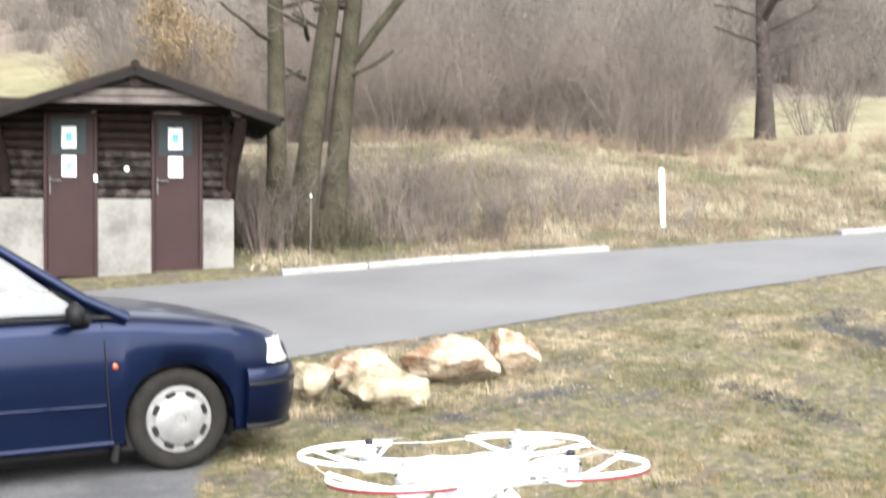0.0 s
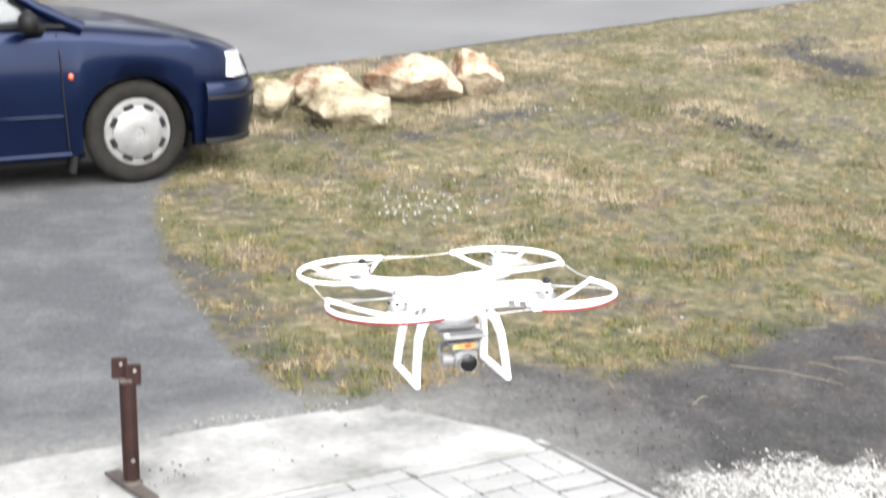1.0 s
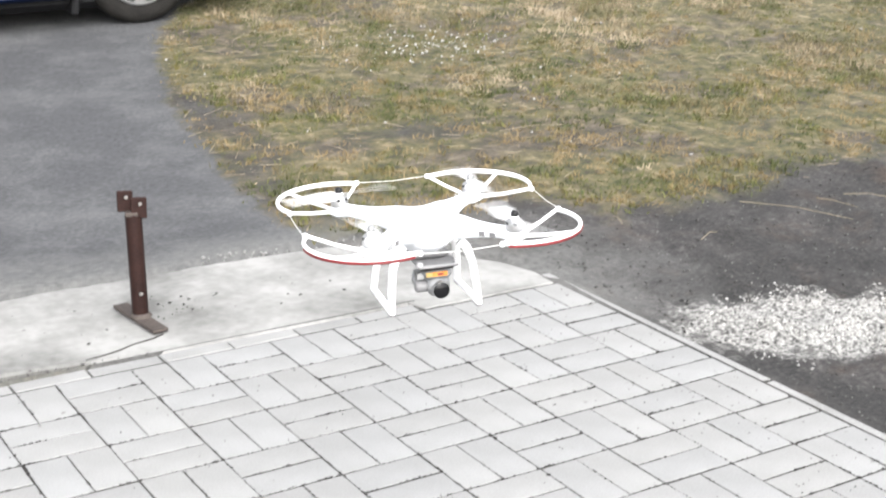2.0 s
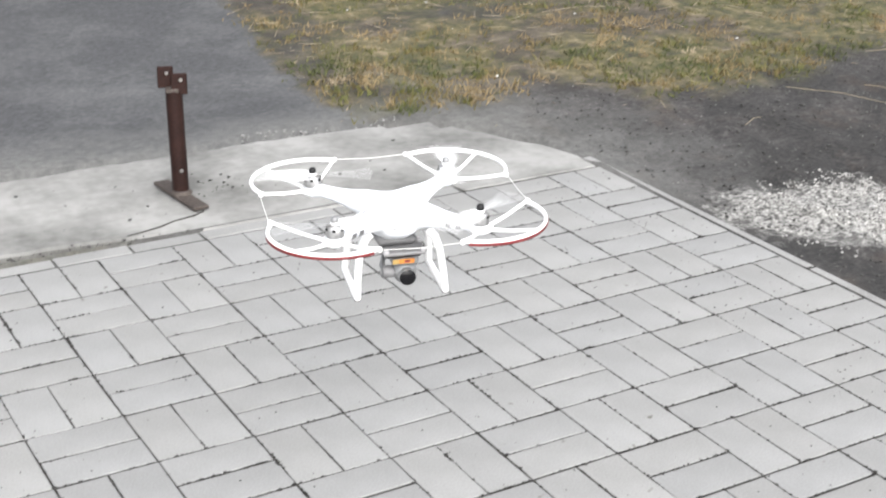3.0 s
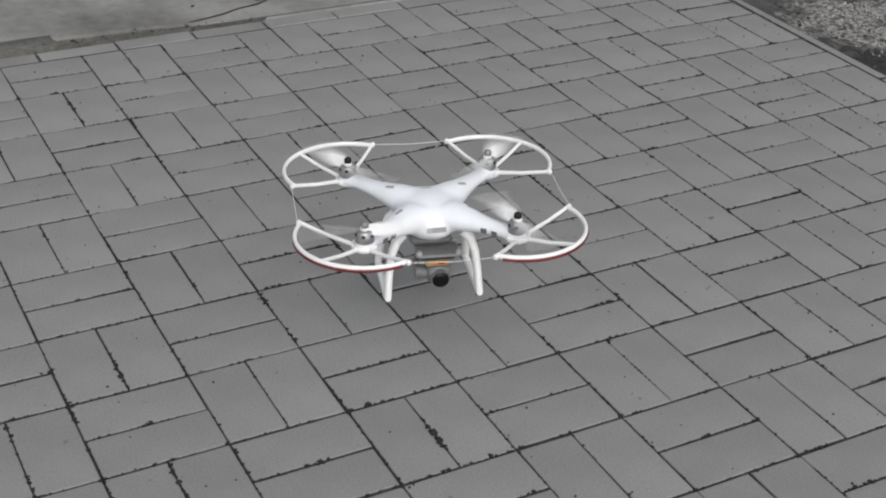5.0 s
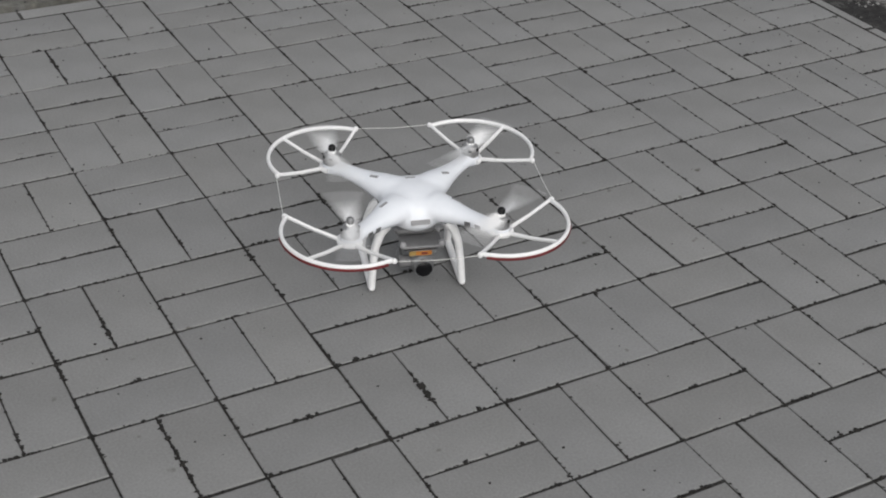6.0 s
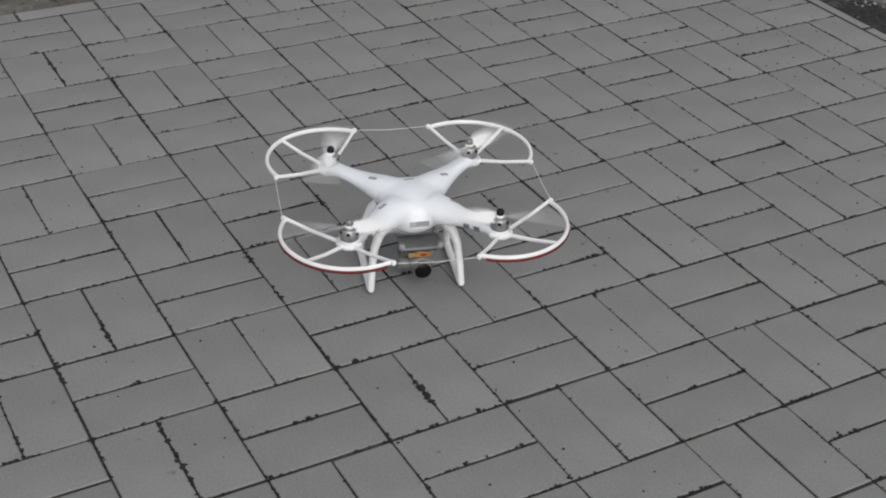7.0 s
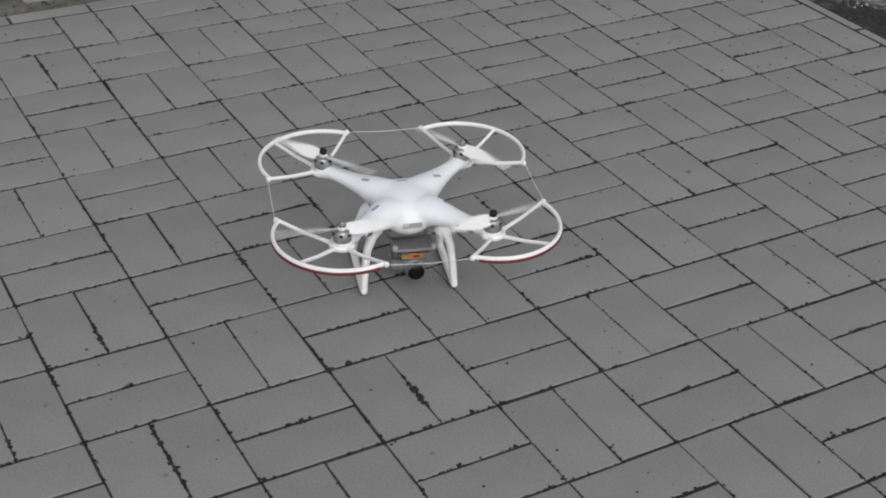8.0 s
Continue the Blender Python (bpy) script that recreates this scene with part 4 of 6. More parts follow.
        g.add([tuple(p[i] + d[i] for i in range(3)) for p, d in zip(a, o)] + [tuple(p[i] + d[i] for i in range(3)) for p, d in zip(b, o)] + [(p[0] - 0.10, p[1] + 0.05 * sg, p[2]) for p in a] + [(p[0] - 0.10, p[1] + 0.05 * sg, p[2]) for p in b], [(0, 1, 5, 4), (1, 2, 6, 5), (2, 3, 7, 6), (4, 5, 13, 12), (5, 6, 14, 13), (6, 7, 15, 14), (0, 8, 9, 1), (1, 9, 10, 2), (2, 10, 11, 3), (0, 4, 12, 8), (3, 11, 15, 7)])
        part("headlight", g, LAMP_GLASS, car, "clear headlight", smooth=60)
        part("side_indicator", Geo().lathe([(0.017, 0), (0.016, 0.007), (0.008, 0.011), (0.001, 0.012)], 16, pose(-0.385, 0.002 if s == 0 else 2 * half - 0.002, 0.64, 90 * sg, 0, 0)), AMBER, car, "small orange side indicator", smooth=60)
    grille = part("grille", Geo().box((0.845, half, 0.66), (0.05, 0.62, 0.11), 0.015), TRIM, car, "black grille")
    # cabin: glass, pillars and roof
    belt = {0: (-0.40, 0.045, 0.925), 1: (-0.40, 2 * half - 0.045, 0.925), 2: (-3.30, 2 * half - 0.07, 0.95), 3: (-3.30, 0.07, 0.95)}
    roof = {0: (-1.08, 0.225, 1.375), 1: (-1.08, 2 * half - 0.225, 1.375), 2: (-2.75, 2 * half - 0.235, 1.37), 3: (-2.75, 0.235, 1.37)}
    V = Vector
    for s, (i, j) in enumerate(((0, 3), (1, 2))):
        lo0, lo1, hi0, hi1 = V(belt[i]), V(belt[j]), V(roof[i]), V(roof[j])
        inn = V((0, 0.03 if s == 0 else -0.03, 0))
        for u0, u1 in ((0.045, 0.41), (0.45, 0.80)):
            q = [lo0.lerp(lo1, u0), lo0.lerp(lo1, u1), hi0.lerp(hi1, u1), hi0.lerp(hi1, max(u0 - 0.03, 0.015))]
            q = [q[0].lerp(q[3], 0.04), q[1].lerp(q[2], 0.04), q[2].lerp(q[1], 0.06), q[3].lerp(q[0], 0.06)]
            part("side_window", Geo().add(q + [p + inn * 0.3 for p in q], [(0, 1, 2, 3), (7, 6, 5, 4), (0, 4, 5, 1), (1, 5, 6, 2), (2, 6, 7, 3), (3, 7, 4, 0)]), CAR_GLASS, car, "car side window")
        part("a_pillar", Geo().tube([V((-0.30, lo0.y + 0.0, 0.90)), lo0.lerp(hi0, 0.2), lo0.lerp(hi0, 0.7), hi0, hi0 + V((-0.15, 0, 0.01))], [0.04, 0.034, 0.032, 0.034, 0.034], 8), PAINT, car, smooth=60)
        part("roof_rail", Geo().tube([hi0, hi0.lerp(hi1, 0.5) + V((0, 0, 0.02)), hi1], 0.034, 8), PAINT, car, smooth=60)
        part("b_pillar", Geo().tube([lo0.lerp(lo1, 0.43), hi0.lerp(hi1, 0.43)], 0.032, 6), TRIM, car, smooth=60)
        part("c_pillar", Geo().tube([lo1, lo1.lerp(hi1, 0.5) + V((0.12, 0, 0)), hi1], [0.09, 0.09, 0.05], 8), PAINT, car, smooth=60)
        part("belt_moulding", Geo().tube([lo0 + V((0.05, 0, -0.01)), lo1], 0.013, 6), TRIM, car, smooth=60)
        # wing mirror
        sg = 1 if s == 0 else -1
        yb = 0.01 if s == 0 else 2 * half - 0.01
        mir = part("wing_mirror", Geo().box((0, 0, 0), (0.10, 0.20, 0.125), 0.035), TRIM, car, "black wing mirror", smooth=60, at=pose(-0.63, yb - 0.10 * sg, 0.955, 0, 0, -12 * sg))
        part("mirror_foot", Geo().tube([V((0.0, 0.06 * sg, -0.03)), V((0.06, 0.14 * sg, -0.05))], [0.03, 0.045], 8), TRIM, mir, smooth=60)
    wq = [V(belt[0]).lerp(V(roof[0]), 0.03) + V((0.05, 0.03, 0)), V(belt[1]).lerp(V(roof[1]), 0.03) + V((0.05, -0.03, 0)), V(roof[1]) + V((0.02, -0.03, 0)), V(roof[0]) + V((0.02, 0.03, 0))]
    mid0, mid1 = wq[0].lerp(wq[1], 0.5) + V((0.10, 0, -0.005)), wq[3].lerp(wq[2], 0.5) + V((0.07, 0, 0.015))
    part("windscreen", Geo().add([wq[0], mid0, wq[1], wq[2], mid1, wq[3]], [(0, 1, 4, 5), (1, 2, 3, 4)]), CAR_GLASS, car, "windscreen", smooth=60)
    part("rear_window", Geo().add([V(belt[3]), V(belt[2]), V(roof[2]), V(roof[3])], [(0, 1, 2, 3)]), CAR_GLASS, car)
    rq = [V(roof[0]), V(roof[1]), V(roof[2]), V(roof[3])]
    rm = [a.lerp(b, 0.5) + V((0, 0, 0.045)) for a, b in ((rq[0], rq[1]), (rq[3], rq[2]))]
    part("roof", Geo().add([rq[0], rm[0], rq[1], rq[2], rm[1], rq[3]], [(0, 1, 4, 5), (1, 2, 3, 4)]), PAINT, car, smooth=60)
    part("cowl", Geo().box((-0.36, half, 0.945), (0.16, 1.35, 0.02), 0.008, pose(0, 0, 0, 0, 5, 0)), TRIM, car, "black cowl under the windscreen")
    part("wiper", Geo().tube([(-0.33, 0.55, 0.965), (-0.43, 0.95, 1.0)], 0.008, 6), TRIM, car)
    for y in (0.55, 1.2):
        part("seat", Geo().box((-1.55, y, 0.85), (0.16, 0.46, 0.75), 0.06), CABIN, car, smooth=60)
    part("dashboard", Geo().box((-0.68, half, 0.86), (0.36, 1.4, 0.12), 0.04), CABIN, car)
    # panel gaps and side mouldings
    def side_line(pts, r, mat, name, label=""):
        part(name, Geo().tube(pts, r, 6), mat, body, label)
    for x in (-0.43, -1.55):
        side_line([(x + 0.02, -0.001, 0.21), (x, -0.003, 0.5), (x - 0.01, 0.004, 0.75), (x - 0.02, 0.030, 0.88)], 0.004, TRIM, "door_gap")
    side_line([(-0.44, -0.004, 0.42), (-1.5, -0.004, 0.43), (-2.1, -0.004, 0.43)], 0.009, PAINT, "door_moulding", "body-coloured door moulding")
    side_line([(-0.40, 0.004, 0.20), (-1.2, 0.004, 0.20), (-2.1, 0.006, 0.205)], 0.016, PAINT, "sill_rail")
    part("mud_flap", Geo().box((-0.372, 0.115, 0.20), (0.045, 0.20, 0.24), 0.012, pose(0, 0, 0, 0, 8, 0)), TRIM, car, "black mud flap")
    # wheels
    for cx in (0.0, -2.512):
        for s in (0, 1):
            sg = 1 if s == 0 else -1
            yo = 0.042 if s == 0 else 2 * half - 0.042
            wm = pose(cx, yo, wheel_z, 90 * sg, 0, 0) @ pose(0, 0, 0, 0, 0, 12)
            wheel = part("wheel", Geo().lathe([(0.19, -0.19), (0.205, -0.17), (0.205, -0.02), (0.19, -0.012)], 32), TRIM, car, "tyre on a steel wheel with silver hubcap", smooth=40, at=wm @ Matrix.Diagonal((0.955, 0.955, 1, 1)))
            part("tyre", Geo().lathe([(0.200, -0.185), (0.235, -0.197), (0.285, -0.195), (0.312, -0.176), (0.3165, -0.15), (0.3175, -0.1), (0.3165, -0.045), (0.311, -0.018), (0.285, 0.0), (0.262, 0.004), (0.235, 0.0), (0.208, -0.010), (0.198, -0.02)], 48), TYRE, wheel, smooth=50)
            cap = part("hubcap", Geo().lathe([(0.212, -0.018), (0.214, -0.006), (0.206, 0.002), (0.188, 0.003), (0.184, 0.000), (0.165, 0.001), (0.160, 0.008), (0.115, 0.022), (0.06, 0.028), (0.034, 0.026), (0.030, 0.020), (0.001, 0.022)], 48), HUBCAP, wheel, "silver hubcap", smooth=35, at=Matrix.Diagonal((0.97, 0.97, 1.3, 1)))
            for q in range(8):
                a = radians(45 * q + 8)
                part("hubcap_slot", Geo().box((0.162 * math.cos(a), 0.162 * math.sin(a), 0.008), (0.030, 0.062, 0.024), 0.006, pose(0, 0, 0, 0, 0, 45 * q + 8)), BLACK, wheel)
            part("hub_badge", Geo().lathe([(0.027, 0.02), (0.027, 0.025), (0.02, 0.027)], 20), PALE_GREY, wheel, smooth=40)
        for ya, yb in ((0.035, 0.32), (2 * half - 0.035, 2 * half - 0.32)):
            ring = [(cx + 0.331 * math.cos(radians(a)), hub_z + 0.331 * math.sin(radians(a))) for a in range(-20, 201, 10)]
            k = len(ring)
            well = Geo().add([(x, ya, z) for x, z in ring] + [(x, yb, z) for x, z in ring] + [(cx, yb, hub_z)], [(q, q + 1, k + q + 1, k + q) for q in range(k - 1)] + [(k + q, k + q + 1, 2 * k) for q in range(k - 1)])
            part("wheel_well", well, TRIM, car, "black wheel well")
    # the nose is a little shorter than its drawing
    for ob in car.children_recursive:
        if ob.name.split(".")[0] in ("body", "front_bumper", "rub_strip", "lower_lip", "headlight", "grille"):
            for p in ob.data.vertices:
                if p.co.x > 0.4:
                    p.co.x = 0.4 + (p.co.x - 0.4) * 0.86
    part("underbody", Geo().box((-1.65, half, 0.20), (3.4, 1.58, 0.20), 0.04), TRIM, car)


# ---------------------------------------------------------------- boulders
def build_boulder(r, d, size, seed, mat, label, cuts, sink=0.05, turn=0.0):
    """A split block: a rounded cube cut by flat faces, then roughened; its front foot stands d metres ahead and r to the right."""
    rnd = random.Random(seed)
    bm = bmesh.new()
    bmesh.ops.create_icosphere(bm, subdivisions=5, radius=1.0)
    planes = [(Vector(c[:3]).normalized(), c[3]) for c in cuts]
    for _ in range(12):
        q = Vector((rnd.gauss(0, 1), rnd.gauss(0, 1), rnd.gauss(0, 0.9))).normalized()
        planes.append((q, rnd.uniform(0.72, 0.95)))
    for vtx in bm.verts:
        p = vtx.co.copy()
        p *= 1.12
        for way, h in planes:
            over = p.dot(way) - h
            if over > 0:
                p -= way * over
        q = p * 1.8 + Vector((seed, 0, 0))
        p += p.normalized() * (0.075 * noise.fractal(q, 0.6, 2.2, 6) - 0.05 * abs(noise.noise(p * 3.5 + Vector((0, seed, 0)))))
        vtx.co = Vector((p.x * size[0] / 2, p.y * size[1] / 2, p.z * size[2] / 2))
    low = min(v.co.z for v in bm.verts)
    me = bpy.data.meshes.new("boulder")
    bm.to_mesh(me)
    bm.free()
    me.materials.append(mat)
    me.shade_smooth()
    me.set_sharp_from_angle(angle=radians(24))
    ob = tagged(new("boulder", me), label, "boulder", "boulders beside the drive")
    x, y = spot(r, d + size[1] / 2)
    ob.matrix_basis = pose(x, y, float(height_at(x, y)) - low - sink, 0, 0, -31.3 + turn)


def build_boulders():
    build_boulder(-0.98, 9.85, (0.40, 0.36, 0.29), 11, ROCK_GREY, "low pale boulder half hidden by the car nose", [(0.2, -0.5, 0.85, 0.80), (-0.8, -0.4, 0.5, 0.85)], 0.04)
    build_boulder(-0.60, 10.15, (0.62, 0.40, 0.31), 5, ROCK, "orange sandstone boulder behind the others", [(0.1, -0.35, 0.93, 0.74), (0.85, -0.1, 0.5, 0.80), (-0.7, -0.1, 0.72, 0.78)], 0.05)
    build_boulder(-0.42, 9.45, (0.68, 0.44, 0.33), 23, ROCK_GREY, "lichen-grey sloping boulder in the grass", [(0.36, -0.42, 0.82, 0.55), (0.1, -0.95, 0.25, 0.80), (-0.85, -0.3, 0.3, 0.85)], 0.04, -6)
    build_boulder(0.05, 10.08, (0.76, 0.52, 0.40), 42, ROCK, "large flat-topped pale sandstone boulder", [(-0.30, -0.42, 0.86, 0.55), (0.10, -0.80, -0.60, 0.68), (0.92, -0.35, 0.15, 0.82), (-0.55, -0.75, -0.3, 0.72)], 0.03, 4)
    build_boulder(0.55, 10.42, (0.44, 0.38, 0.38), 8, ROCK, "upright pointed sandstone boulder", [(0.66, -0.30, 0.68, 0.50), (0.05, -0.78, -0.62, 0.60), (-0.9, -0.3, 0.2, 0.82), (-0.2, -0.8, 0.55, 0.70)], 0.03)


# ---------------------------------------------------------------- hut
def build_hut():
    """A small log toilet hut; x runs along its front, y goes in, z up from its sill."""
    m = pose(4.13, 13.92, 1.10, 0, 0, -19.0)
    hut = thing("toilet_hut", "small dark log hut with two brown doors and plastered plinth", "hut", at=m)
    # front: doors between three plastered piers
    piers = [(-1.40, -0.85), (-0.25, 0.36), (0.947, 1.31)]
    for a, b in piers:
        part("plinth_block", Geo().box(((a + b) / 2, 0.10, 0.37), (b - a, 0.24, 1.05), 0.015), PLASTER, hut, "grey plastered block")
        for k in range(9):
            z = 0.955 + 0.113 * k
            part("log", Geo().tube([(a - 0.02, 0.09, z), ((a + b) / 2, 0.09, z), (b + 0.02, 0.09, z)], 0.062, 10), LOG_WORN if k < 5 else LOG, hut, smooth=50)
    for sx in (-1.38, 1.22):
        part("side_plinth", Geo().box((sx, 1.22, 0.37), (0.2, 2.0, 1.05), 0.015), PLASTER, hut)
        for k in range(9):
            part("log", Geo().tube([(sx, -0.06, 0.955 + 0.113 * k), (sx, 2.3, 0.955 + 0.113 * k)], 0.062, 10), LOG, hut, smooth=50)
    part("back_wall", Geo().box((-0.05, 2.25, 0.95), (2.75, 0.2, 2.0), 0.01), LOG, hut)
    for x0, seed in ((-0.85, 0), (0.36, 1)):
        w = 0.60 if seed == 0 else 0.587
        door = part("door", Geo().box((x0 + w / 2, 0.05, 0.94), (w, 0.05, 1.90), 0.006), DOOR, hut, "brown-red painted door with notices")
        for xx in (x0 + 0.02, x0 + w - 0.02):
            part("door_frame", Geo().box((xx, 0.03, 0.94), (0.045, 0.08, 1.91), 0.006), DOOR, door)
        part("door_pane", Geo().box((x0 + w / 2 - 0.02, 0.021, 1.61), (w * 0.66, 0.012, 0.42), 0.003), PANE, door, "dull teal pane")
        part("handle_plate", Geo().box((x0 + 0.07, 0.014, 1.05), (0.022, 0.012, 0.20), 0.004), DULL, door, "steel handle plate")
        part("door_handle", Geo().tube([(x0 + 0.07, 0.008, 1.10), (x0 + 0.07, -0.04, 1.10), (x0 + 0.20, -0.045, 1.10)], 0.010, 8), DULL, door, "steel lever handle", smooth=60)
        nx = x0 + w * (0.47 if seed == 0 else 0.47)
        for z, h in ((1.60, 0.25), (1.27, 0.24)):
            nt = part("notice", Geo().box((nx, 0.011, z), (0.165, 0.006, h), 0.001), PAPER, door, "white paper notice")
            if z > 1.5 or seed == 0:
                part("pictogram", Geo().box((nx, 0.006, z), (0.07, 0.004, 0.11), 0.01), PICTO, nt, "plain blue pictogram shape")
    part("round_lamp", Geo().lathe([(0.03, 0), (0.033, 0.015), (0.024, 0.03), (0.001, 0.036)], 16, pose(0.08, 0.03, 1.24, 90, 0, 0)), PAPER, hut, "small white round lamp", smooth=60)
    part("switch_box", Geo().box((-0.27, 0.0, 1.13), (0.045, 0.04, 0.08), 0.008), PAPER, hut)
    # gable, roof, brackets
    ridge_z, eave_z, rx = 2.34, 1.80, 0.18
    part("gable_beam", Geo().box((-0.03, 0.02, 1.98), (2.75, 0.16, 0.13), 0.015), LOG, hut)
    g = Geo()
    g.add([(-1.4, 0.12, 1.95), (1.35, 0.12, 1.95), (rx + 0.1, 0.12, 2.3), (rx - 0.1, 0.12, 2.3), (-1.4, 0.2, 1.95), (1.35, 0.2, 1.95), (rx + 0.1, 0.2, 2.3), (rx - 0.1, 0.2, 2.3)], [(0, 1, 2, 3), (7, 6, 5, 4), (0, 4, 5, 1), (1, 5, 6, 2), (2, 6, 7, 3), (3, 7, 4, 0)])
    part("gable_wall", g, LOG, hut)
    slope = math.degrees(math.atan2(ridge_z - eave_z, 1.60))
    for sx in (-1, 1):
        e, r = Vector((rx + sx * 1.62, 0, eave_z)), Vector((rx, 0, ridge_z))
        mid = (e + r) / 2
        part("roof_slope", Geo().box((mid.x, 0.9, mid.z), ((e - r).length, 3.3, 0.05), 0.008, pose(0, 0, 0, 0, sx * slope, 0)), ROOFING, hut, "mossy felt roof")
        part("bargeboard", Geo().box((mid.x, -0.77, mid.z - 0.055), ((e - r).length, 0.035, 0.10), 0.006, pose(0, 0, 0, 0, sx * slope, 0)), FASCIA, hut, "dark bargeboard")
        part("eave_beam", Geo().tube([(sx * 1.30, -0.74, 1.86), (sx * 1.30, 2.4, 1.86)], 0.065, 10), LOG, hut, smooth=50)
        part("bracket", Geo().tube([(sx * 1.27, 0.0, 0.98), (sx * 1.29, -0.16, 1.3), (sx * 1.34, -0.40, 1.6), (sx * 1.36, -0.66, 1.82)], [0.06, 0.075, 0.08, 0.07], 8), LOG, hut, smooth=50)
        for k in range(16):
            y = -0.75 + 0.2 * k
            part("shingle_edge", Geo().box((rx + sx * 1.63, y, eave_z - 0.01), (0.05, 0.19, 0.03), 0.006, pose(0, 0, 0, 0, sx * slope, 0)), ROOFING, hut)
    part("ridge_cap", Geo().tube([(rx, -0.78, ridge_z + 0.03), (rx, 2.55, ridge_z + 0.03)], 0.05, 8), ROOFING, hut, smooth=50)
    part("ridge_beam", Geo().tube([(rx, -0.72, ridge_z - 0.16), (rx, 2.4, ridge_z - 0.16)], 0.07, 10), LOG, hut, smooth=50)
    for k, (z, hw) in enumerate(((1.97, 1.05), (2.06, 0.78), (2.15, 0.50))):
        part("gable_board", Geo().box((rx, -0.70, z), (2 * hw, 0.03, 0.08), 0.006), PALE_BOARD if k < 2 else FASCIA, hut, "weathered gable board")
    part("floor_slab", Geo().box((-0.05, 1.15, -0.13), (2.6, 2.2, 0.2), 0.02), EDGING, hut, "concrete floor slab")


def build_marker():
    x, y = 11.55, 13.05
    z = float(lie(x, y))
    t = thing("roadside_marker", "leaning white plastic roadside marker post in the grass", "marker post", at=pose(x, y, z - 0.05, 0, -5, 31))
    part("stake", Geo().box((0, 0, 0.42), (0.10, 0.06, 0.84), 0.018), MARKER, t, smooth=40)
    part("dark_back", Geo().box((0.055, 0.028, 0.42), (0.03, 0.03, 0.82), 0.008), MID_GREY, t, "grey side of the post")
    part("cap", Geo().box((0, 0, 0.845), (0.09, 0.05, 0.02), 0.008), MARKER, t)


STAKE = (6.42, 13.62)


def build_stake():
    x, y = STAKE
    t = thing("thin_stake", "thin pale wooden stake beside the lane under the trees", "stake", at=pose(x, y, float(height_at(x, y)) - 0.05, 0, 1, 0))
    part("rod", Geo().tube([(0, 0, 0), (0.004, 0, 0.4), (0, 0, 0.80)], [0.016, 0.015, 0.013], 8), PALE_BOARD, t, smooth=60)
    part("rod_top", Geo().lathe([(0.015, 0.79), (0.016, 0.80), (0.010, 0.82)], 10), MARKER, t, "white painted tip", smooth=60)


# ---------------------------------------------------------------- trees, shrubs, grass
def sticks(a, b, ra, rb):
    """Three-sided tapered prisms from a to b, as arrays of points and faces."""
    a, b, ra, rb = np.asarray(a, float), np.asarray(b, float), np.asarray(ra, float), np.asarray(rb, float)
    way = b - a
    way /= np.maximum(np.linalg.norm(way, axis=1, keepdims=True), 1e-6)
    ref = np.where(np.abs(way[:, 2:3]) > 0.9, [[1.0, 0, 0]], [[0, 0, 1.0]])
    u = np.cross(way, ref)
    u /= np.linalg.norm(u, axis=1, keepdims=True)
    w = np.cross(way, u)
    pts = []
    for k in range(3):
        c, s = math.cos(2 * math.pi * k / 3), math.sin(2 * math.pi * k / 3)
        pts.append(a + (u * c + w * s) * ra[:, None])
    for k in range(3):
        c, s = math.cos(2 * math.pi * k / 3), math.sin(2 * math.pi * k / 3)
        pts.append(b + (u * c + w * s) * rb[:, None])
    v = np.stack(pts, 1).reshape(-1, 3)
    i = np.arange(len(a))[:, None] * 6
    f = np.concatenate([i + np.array([[k, (k + 1) % 3, 3 + (k + 1) % 3, 3 + k]]) for k in range(3)])
    return v, f


def grow(rnd, start, way, length, r, depth, limbs, twigs, bend=0.12):
    """A limb that bends, tapers and forks; thick pieces go to limbs, thin ones to twigs."""
    n = 4
    p, d = Vector(start), Vector(way).normalized()
    pts, rad = [p.copy()], [r]
    for k in range(n):
        d = (d + Vector((rnd.gauss(0, bend), rnd.gauss(0, bend), rnd.gauss(0.03, 0.08)))).normalized()
        p = p + d * (length / n)
        pts.append(p.copy())
        rad.append(r * (1 - 0.45 * (k + 1) / n))
    if r > 0.02:
        limbs.append((pts, rad))
    else:
        for k in range(n):
            twigs.append((pts[k], pts[k + 1], rad[k], rad[k + 1]))
    if depth == 0:
        return
    for k in range(rnd.choice((2, 3, 3))):
        at = rnd.randint(2, n)
        side = Vector((rnd.gauss(0, 1), rnd.gauss(0, 1), rnd.gauss(0.1, 0.5))).normalized()
        grow(rnd, pts[at], d * 0.9 + side * rnd.uniform(0.45, 0.9), length * rnd.uniform(0.5, 0.78), rad[at] * rnd.uniform(0.45, 0.7), depth - 1, limbs, twigs)


